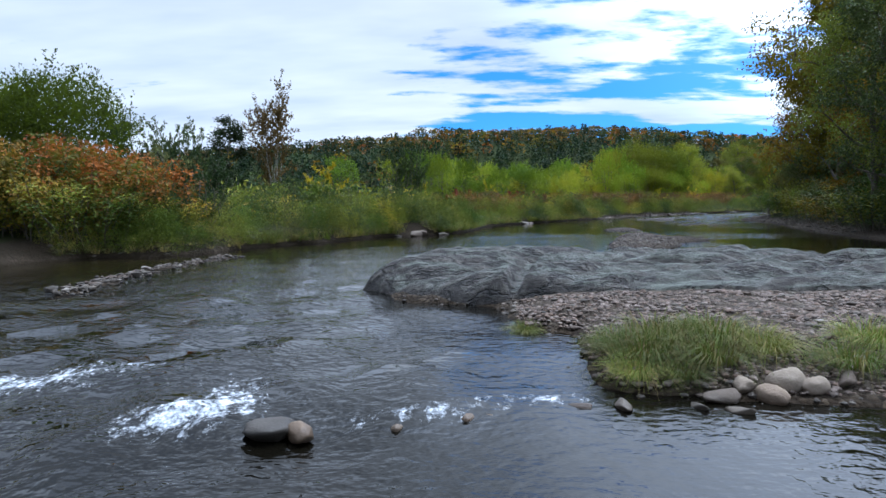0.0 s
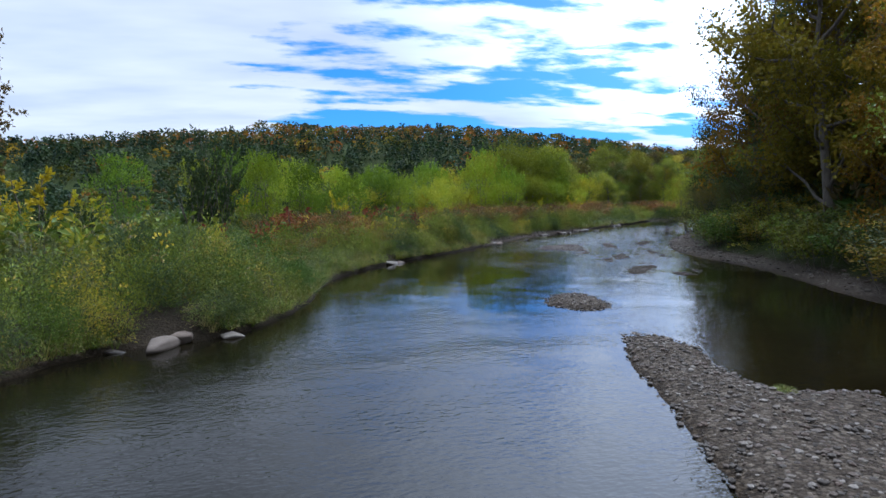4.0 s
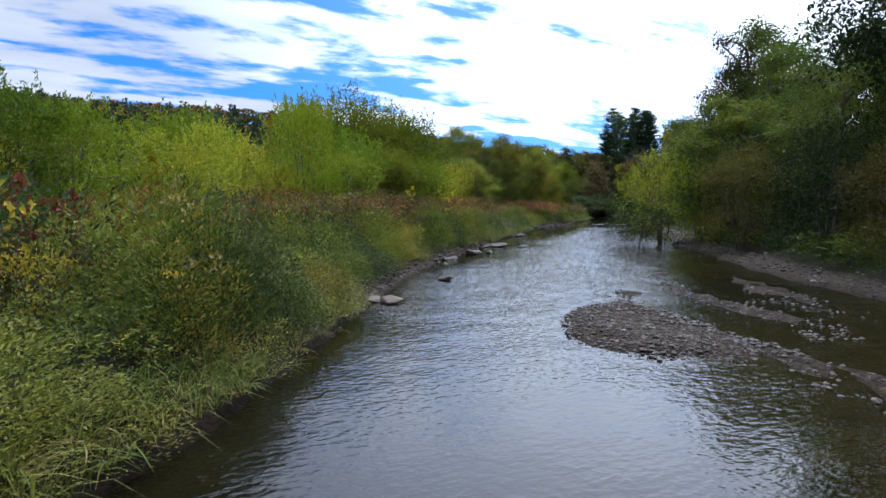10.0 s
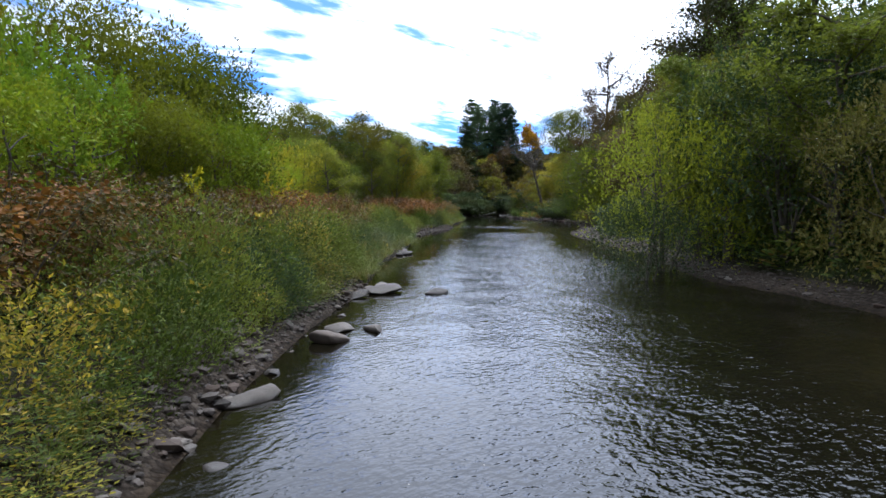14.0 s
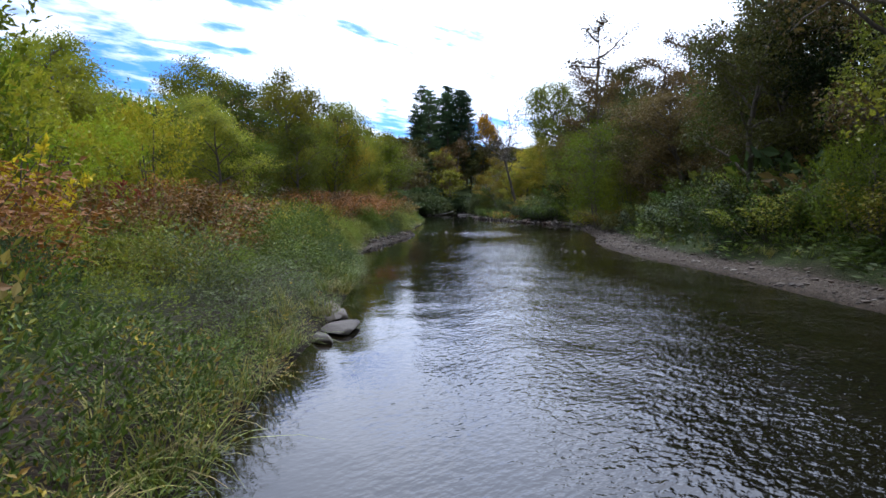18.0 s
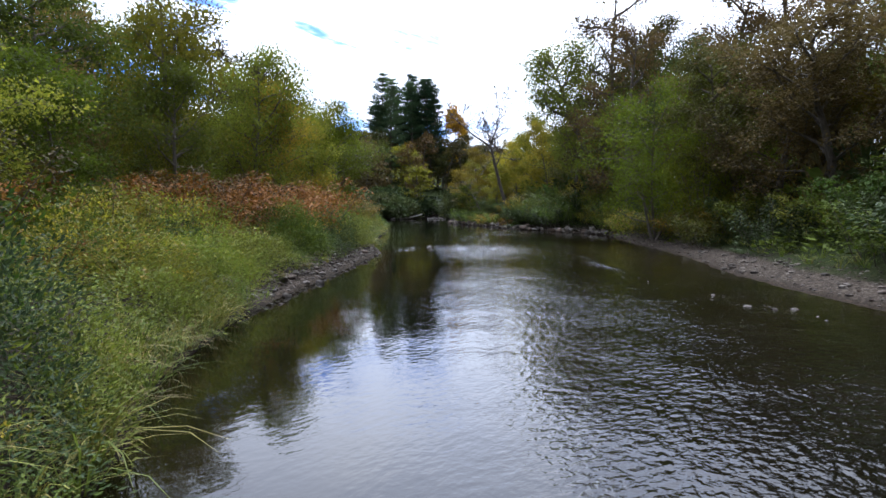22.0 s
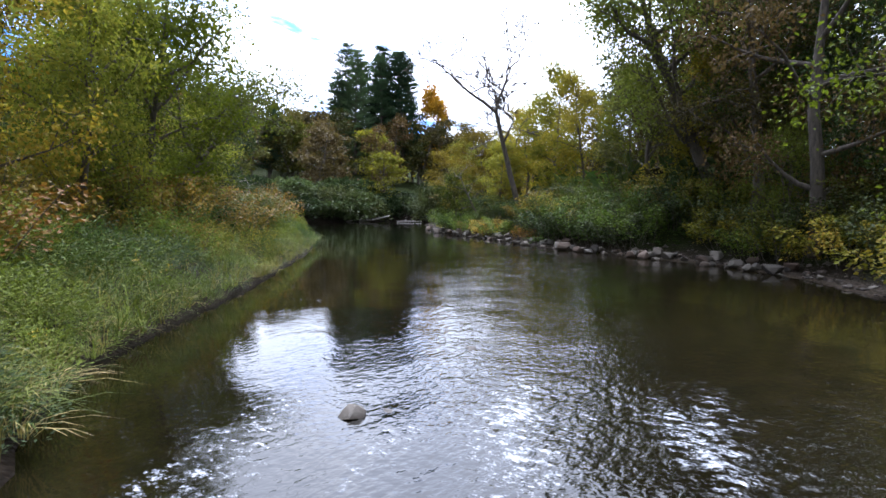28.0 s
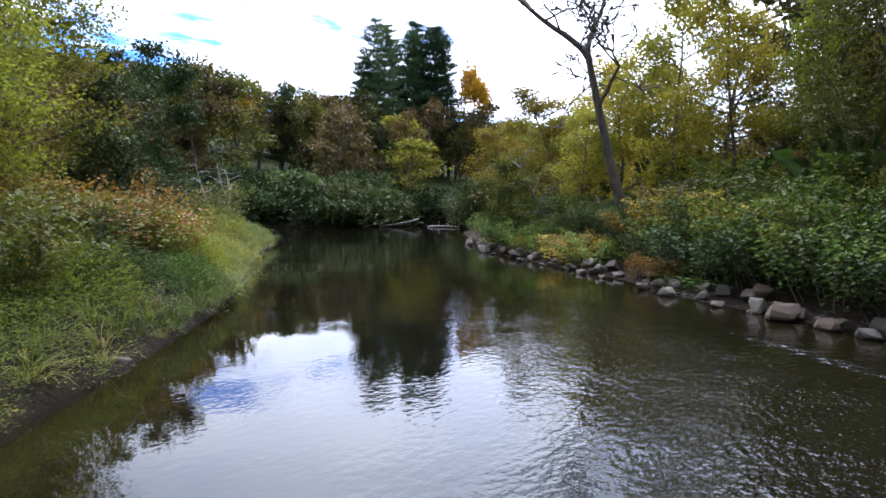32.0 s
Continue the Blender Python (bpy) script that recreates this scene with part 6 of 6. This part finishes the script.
def stones():
    rng = np.random.default_rng(10)
    forms = [stone_template(k, 1) for k in range(4)]
    groups = []
    for k, form in enumerate(forms):
        spots = []
        for j, (ring, top, _) in enumerate(ISLES):
            lo, hi = ring.min(0), ring.max(0)
            m = (1400, 1500, 320, 260, 800)[j]
            p = rng.uniform(lo - 0.3, hi + 0.3, (m, 2))
            z = land(p[:, 0], p[:, 1])[0]
            spots.append(np.c_[p, z][(z > -0.05) & ~inside(p[:, 0], p[:, 1], LEDGE)])
        p = rng.uniform((15, 42), (29, 67), (3600, 2))
        z = land(p[:, 0], p[:, 1])[0]
        spots.append(np.c_[p, z][(z > -0.035) & (z < 0.12) & inside(p[:, 0], p[:, 1], SHALLOWS)] - [0, 0, 0.012])
        spots += [bank_spots(RIGHT, 28, 134, 1300, 0.0, 3.0, rng, stony=True), bank_spots(LEFT, 19, 33, 200, 0.0, 0.5, rng, stony=True), bank_spots(LEFT, 60, 82, 420, 0.0, 0.9, rng, stony=True), bank_spots(LEFT, 104, 113, 240, 0.0, 1.0, rng, stony=True)]
        spots = np.concatenate(spots)
        n = len(spots)
        size = 0.022 + 0.055 * rng.uniform(0, 1, n) ** 3
        spots[:, 2] += 0.1 * size
        v, f, t = scattered(form, spots, rng.uniform(0, 6.3, n), np.stack([size, size * rng.uniform(0.7, 1.1, n)], 1), rng, 0.1)
        groups.append((v, f, t, GRAVEL))
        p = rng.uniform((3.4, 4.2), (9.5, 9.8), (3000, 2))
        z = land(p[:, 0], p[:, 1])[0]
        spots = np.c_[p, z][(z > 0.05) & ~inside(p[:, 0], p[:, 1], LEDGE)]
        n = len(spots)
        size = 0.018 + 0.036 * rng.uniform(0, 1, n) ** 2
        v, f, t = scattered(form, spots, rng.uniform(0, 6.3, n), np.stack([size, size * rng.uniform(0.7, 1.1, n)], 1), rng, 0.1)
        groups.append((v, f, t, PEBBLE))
    for k in range(3):
        form = stone_template(70 + k, 1, 0.66, 0.55)
        spots = np.concatenate([bank_spots(RIGHT, 28, 118, 330, -0.4, 2.2, rng, stony=True), bank_spots(LEFT, 19, 33, 60, -0.2, 0.7, rng, stony=True), bank_spots(LEFT, 60, 83, 240, -0.3, 0.9, rng, stony=True), bank_spots(LEFT, 103, 113, 170, -0.3, 1.0, rng, stony=True)])
        u = rng.uniform(0, 1, 36)
        spit = np.stack([-4.85 - 0.55 * np.sin(3 * u) + rng.normal(size=36) * 0.22, 11.5 + 9 * u, np.full(36, 0.03)], 1)
        spots = np.concatenate([spots, spit])
        n = len(spots)
        size = 0.06 + 0.13 * rng.uniform(0, 1, n) ** 2.2
        v, f, t = scattered(form, spots + [0, 0, 0.02], rng.uniform(0, 6.3, n), np.stack([size, size * rng.uniform(0.7, 1.1, n)], 1), rng, 0.1)
        groups.append((v, f, t, GRAVEL))
    stuff("river_pebbles", groups, "grey and tan rounded pebbles of the bars and shores", "pebbles")


def boulders():
    """Single stones and rocks: x, y, half length, half height, sink."""
    forms = [mesh_of("stone", *stone_template(20 + k, 3, 0.55, 0.52), [STONE], smooth=True) for k in range(5)]
    small = [mesh_of("stone", *stone_template(50 + k, 2, 0.66, 0.52), [STONE]) for k in range(6)]
    tan = [mesh_of("stone", *stone_template(30 + k, 3, 0.7, 0.82), [TAN], smooth=True) for k in range(2)]
    dark = [mesh_of("stone", *stone_template(40 + k, 3, 0.6), [DARK], smooth=True) for k in range(2)]
    rng = random.Random(3)

    def rock(me, x, y, r, sink=0.35, label="rounded grey river boulder at the water's edge", tall=1.0):
        ob = tagged(new("boulder", me), label, "boulder", "boulders in the river")
        z = max(height(x, y), -0.03)
        ob.matrix_basis = pose(x, y, z + r * 0.62 * tall * (1 - 2 * sink), rng.uniform(-8, 8), rng.uniform(-8, 8), rng.uniform(0, 360)) @ Matrix.Diagonal((r, r * rng.uniform(0.65, 0.9), r * tall, 1))
    for x, y, r in ((5.42, 4.86, 0.15), (5.62, 5.04, 0.17), (5.80, 4.94, 0.13), (5.25, 5.0, 0.12)):
        rock(tan[int(r * 100) % 2], x, y, r, 0.3, "smooth tan boulder beside the grass tussock", 0.85)
    for x, y, r in ((5.0, 4.86, 0.17), (4.78, 4.72, 0.11), (5.05, 4.6, 0.12), (4.2, 4.75, 0.12), (3.85, 4.75, 0.10), (6.1, 5.0, 0.13)):
        rock(forms[0], x, y, r, 0.3)
    for x, y, r in ((1.5, 4.3, 0.25), (1.72, 4.27, 0.13), (2.42, 4.35, 0.06), (2.95, 4.52, 0.09), (3.12, 4.56, 0.07), (3.5, 4.7, 0.07)):
        rock(dark[0] if x < 1.6 else tan[1], x, y, r, 0.45, "wet dark rock breaking the current", 0.8)
    left = [(0.4, 33.3, 0.55), (0.75, 33.9, 0.5), (1.9, 34.3, 0.42), (-0.6, 33.2, 0.3), (8.1, 51.4, 0.55), (8.6, 51.9, 0.4), (28.1, 76.2, 0.4), (28.8, 77, 0.42), (25.6, 74.1, 0.4), (29.3, 76.5, 0.35),
            (32.5, 80.9, 0.3), (42.4, 91.2, 0.5), (64.1, 110.8, 0.25)]
    for x, y, r in left:
        rock(rng.choice(forms), x, y, r, 0.35, "pale grey stone at the foot of the bank", 0.7)
    for x, y, r in ((4.4, 22.4, 0.14), (4.7, 22.4, 0.14), (4.1, 21.1, 0.12), (4.35, 21.1, 0.12), (33.5, 79.2, 0.4), (70.42, 112.1, 0.13), (70.75, 112.0, 0.08), (73.2, 112.9, 0.15), (11.0, 41.8, 0.11), (11.6, 41.9, 0.09), (7.4, 43.3, 0.09), (7.7, 43.4, 0.07), (14.2, 44, 0.1), (11.5, 46, 0.1), (24.5, 72.5, 0.15)):
        rock(rng.choice(dark), x, y, r, 0.35, "dark wet stone standing out of the shallow water", 0.55)
    rock(small[2], 70.15, 112.3, 0.21, 0.25, "pale flat stone with a dark wet foot in midstream", 0.8)
    rock(dark[0], 21.6, 67.6, 0.27, 0.3, "black wet rock standing in the riffle", 0.9)
    for i in range(140):
        p = bank(RIGHT, 110 + 29 * (i + rng.random()) / 140, rng.uniform(-0.35, 1.2))
        rock(rng.choice(small), p[0], p[1], (0.14 + 0.34 * rng.random() ** 1.4) if i != 48 else 0.5, 0.25, "grey shore rock under the knotweed", 0.9)
    for i in range(22):
        u = rng.random()
        rock(rng.choice(small), 59.3 + 5.7 * u + rng.gauss(0, 0.25), 94.4 + 6.6 * u + rng.gauss(0, 0.25), 0.05 + 0.11 * rng.random() ** 2, 0.4, "small stone of the line across the shallows", 0.7)
    for y0, y1, n in ((70, 80, 28), (104, 112, 36), (122, 130, 8)):
        for i in range(n):
            p = bank(LEFT, y0 + (y1 - y0) * (i + rng.random()) / n, rng.uniform(-0.35, 0.9))
            rock(rng.choice(small), p[0], p[1], 0.07 + 0.15 * rng.random() ** 2, 0.3, "grey cobble along the foot of the bank", 0.8)


def dead_wood():
    """Pale dead trunks among the trees, a leafless bush and the logs on the pool's far shore."""
    kinds = [tree_parts(301 + k, 7.5, 1.2, 0, mats=(PALE_BARK, BROWN), bare=0.35, lean=(0.12 * (1 - 2 * k), 0.05), limbs=7, thick=0.014, twigs=2) for k in range(2)]
    planted("dead_tree", kinds, [(102.1, 157.5, 1.0, 0.85), (103.4, 156.8, 1.0, 0.7), (104.6, 159, 1.0, 0.8)], "pale leafless dead trunk on the far bank", "tree", turn=0)
    kinds = [tree_parts(305, 10.5, 1.3, 0, mats=(PALE_BARK, BROWN), bare=0.3, limbs=9, thick=0.010, twigs=2)]
    planted("pale_snag", kinds, [(88.1, 103.8, 1.0, 1.0)], "tall pale bare snag rising behind the willow", "tree", turn=0)
    kinds = [tree_parts(307, 4.6, 1.8, 350, 0.12, (BARK, OCHRE), 0.2, (-0.35, 0.4), 9, 0.4, 0.02, twigs=5, dense=0)]
    planted("leaning_shrub", kinds, [(103.6, 131.4, 1.0)], "thin leaning shrub with few yellow leaves over the shore", "shrub", turn=0)
    rng = np.random.default_rng(31)
    for x, y, turn, long, thick in ((118.2, 154.4, -40, 3.6, 0.10), (121.2, 152.0, -48, 2.8, 0.08), (123.4, 149.4, -60, 2.2, 0.09), (116.2, 155.6, -25, 2.0, 0.07)):
        line = limb((-long / 2, 0, 0), (1, 0, 0.06), long, rng, 0.12, 0, 6)
        base = tagged(new("driftwood_log"), "bleached driftwood log stranded on the far shore", "log", "logs on the far shore")
        part("trunk", mesh_of("trunk", *tube(line, np.linspace(thick, thick * 0.5, 7), 8), [PALE_BARK], smooth=True), base)
        for w in (0.35, 0.7):
            stub = limb(on_line(line, np.array([w]))[0], unit(rng.normal(size=3) + [0, 0, 0.9]), 0.5, rng, 0.2, 0, 3)
            part("branch_stub", mesh_of("branch_stub", *tube(stub, np.linspace(thick * 0.4, thick * 0.15, 4), 5), [PALE_BARK], smooth=True), base)
        base.matrix_basis = pose(x, y, max(height(x, y), 0.0) + thick * 0.8, 0, 0, turn)


def slab():
    """The flat tilted rock by the left bank."""
    for x, y, r, turn, tall in ((41.4, 89.8, 0.62, 40, 0.28), (32.5, 80.4, 0.9, 45, 0.22), (42.6, 91.6, 0.45, 30, 0.4), (40.7, 89.5, 0.42, 70, 0.35), (42.1, 90.9, 0.38, 10, 0.4), (31.6, 80.1, 0.5, 20, 0.3), (33.3, 81.3, 0.45, 60, 0.3), (17.86, 64.6, 0.40, 60, 0.5), (18.12, 64.08, 0.36, 15, 0.4)):
        ob = tagged(new("flat_rock", mesh_of("flat_rock", *stone_template(int(60 + x), 4, 0.9, 0.36 if x < 20 else 0.5), [STONE], smooth=x > 20)), "flat pale rock slab jutting from the bank into the water", "rock", "flat rocks on the bank")
        ob.matrix_basis = pose(x, y, 0.07, 4, -5, turn) @ Matrix.Diagonal((r * (1.5 if x < 20 else 1), r * (1.0 if x < 20 else 0.6), r * tall * 0.8, 1))


def ledge():
    """The low humped rock of the bar, worn into smooth folds."""
    xs, ys = np.arange(0.5, 14, 0.07), np.arange(8.2, 14.6, 0.07)
    x, y = (g.ravel() for g in np.meshgrid(xs, ys, indexing="ij"))
    d, _ = near_line(x, y, LEDGE)
    d = np.where(inside(x, y, LEDGE), d, -d)
    u, v = x * 0.94 + y * 0.34, -x * 0.34 + y * 0.94
    fold = 0.30 * np.abs(np.sin(v * 0.95 + 0.6 * np.sin(u * 0.5) + 0.5)) ** 0.55 - 0.20 + 0.17 * np.abs(np.sin(u * 0.62 + 0.9 * np.sin(v * 1.1) + 0.6)) ** 0.5 - 0.12 + 0.15 * np.abs(np.sin(v * 2.7 + 1.3 * np.sin(u * 0.7 + 1.0))) ** 0.5 - 0.10 + 0.07 * np.abs(np.sin(v * 6.1 + 1.6 * np.sin(u * 1.1))) ** 0.5 - 0.03 + 0.08 * wobble(x, y, 1.3) + 0.055 * wobble(x, y, 0.42, 2) + 0.03 * wobble(x * 0.6 + y * 0.2, y, 0.2, 4)
    cleft = -0.42 * np.exp(-(((x - 3.8 - 0.2 * (y - 10)) / 0.13) ** 2)) * ease(-y, -12.8, -11.0) - 0.22 * np.exp(-(((y - 10.9 - 0.12 * (x - 6) - 0.15 * np.sin(x * 1.4)) / 0.12) ** 2)) * ease(x, 3.6, 4.6)
    top = np.interp(x, [0.9, 2.4, 4, 7, 10, 13.5], [0.26, 0.40, 0.46, 0.44, 0.38, 0.34]) + 0.18 * ease(y, 10.2, 13.2)
    z = np.where(d > 0, (top + fold + cleft) * (1 - np.exp(-np.maximum(d, 0) / 0.16)) - 0.05, d - 0.05)
    rim, _ = near_line(x, y, ISLES[0][0])
    gravel = np.where(inside(x, y, ISLES[0][0]), 0.30 * (1 - np.exp(-rim / 0.7)), -0.1)
    z = np.where(d > 0.12, np.maximum(z, gravel + 0.05 + 0.05 * wobble(x, y, 0.5)), z)
    keep = d > -0.25
    faces = grid_faces(len(xs), len(ys))
    faces = faces[keep[faces].all(1)]
    used, faces = np.unique(faces, return_inverse=True)
    me = mesh_of("rock_ledge", np.stack([x, y, z], 1)[used], faces.reshape(-1, 4), [LEDGE_ROCK], smooth=True)
    tagged(new("rock_ledge", me), "low humped grey-green rock ledge worn into smooth folds", "rock")


def tussocks():
    rng = np.random.default_rng(12)
    form = tuft_template(rng, 640, 0.46, 0.0032, 1.5, 0.34, 0.6)
    me = mesh_of("blades", form[0], form[1], [GRASS, DRY], np.repeat(np.random.default_rng(4).uniform(size=640) < 0.34, 5).astype(int))
    spots = [(4.6, 5.7, 0.9), (4.95, 6.1, 1.0), (5.4, 6.0, 0.95), (6.3, 5.3, 0.7), (5.15, 5.5, 0.85), (4.5, 6.2, 0.7), (5.75, 5.75, 0.75), (4.45, 5.35, 0.6), (4.8, 5.25, 0.55), (3.7, 7.8, 0.5), (5.9, 15.5, 0.7), (6.5, 15.7, 0.8), (7.4, 15.2, 0.9), (6.2, 16.8, 0.4), (11.5, 26.6, 0.35), (8.2, 14.5, 0.8), (6.8, 5.8, 0.8), (7.3, 4.7, 0.7)]
    base = None
    for x, y, s in spots:
        m = pose(x, y, height(x, y) - 0.02, 0, 0, x * 97) @ Matrix.Diagonal((s, s, s, 1))
        if base is None:
            base = tagged(new("grass_tussock", me), "arching green grass tussock on the gravel bar", "grass tussock", "tussocks on the bar")
            base.matrix_basis = Matrix()
            first = m
        else:
            copy_thing(base, m)
    base.matrix_basis = first


left_bank()
right_bank()
far_bank()
ridge_forest()
herbs()
grasses()
stones()
boulders()
dead_wood()
slab()
ledge()
tussocks()
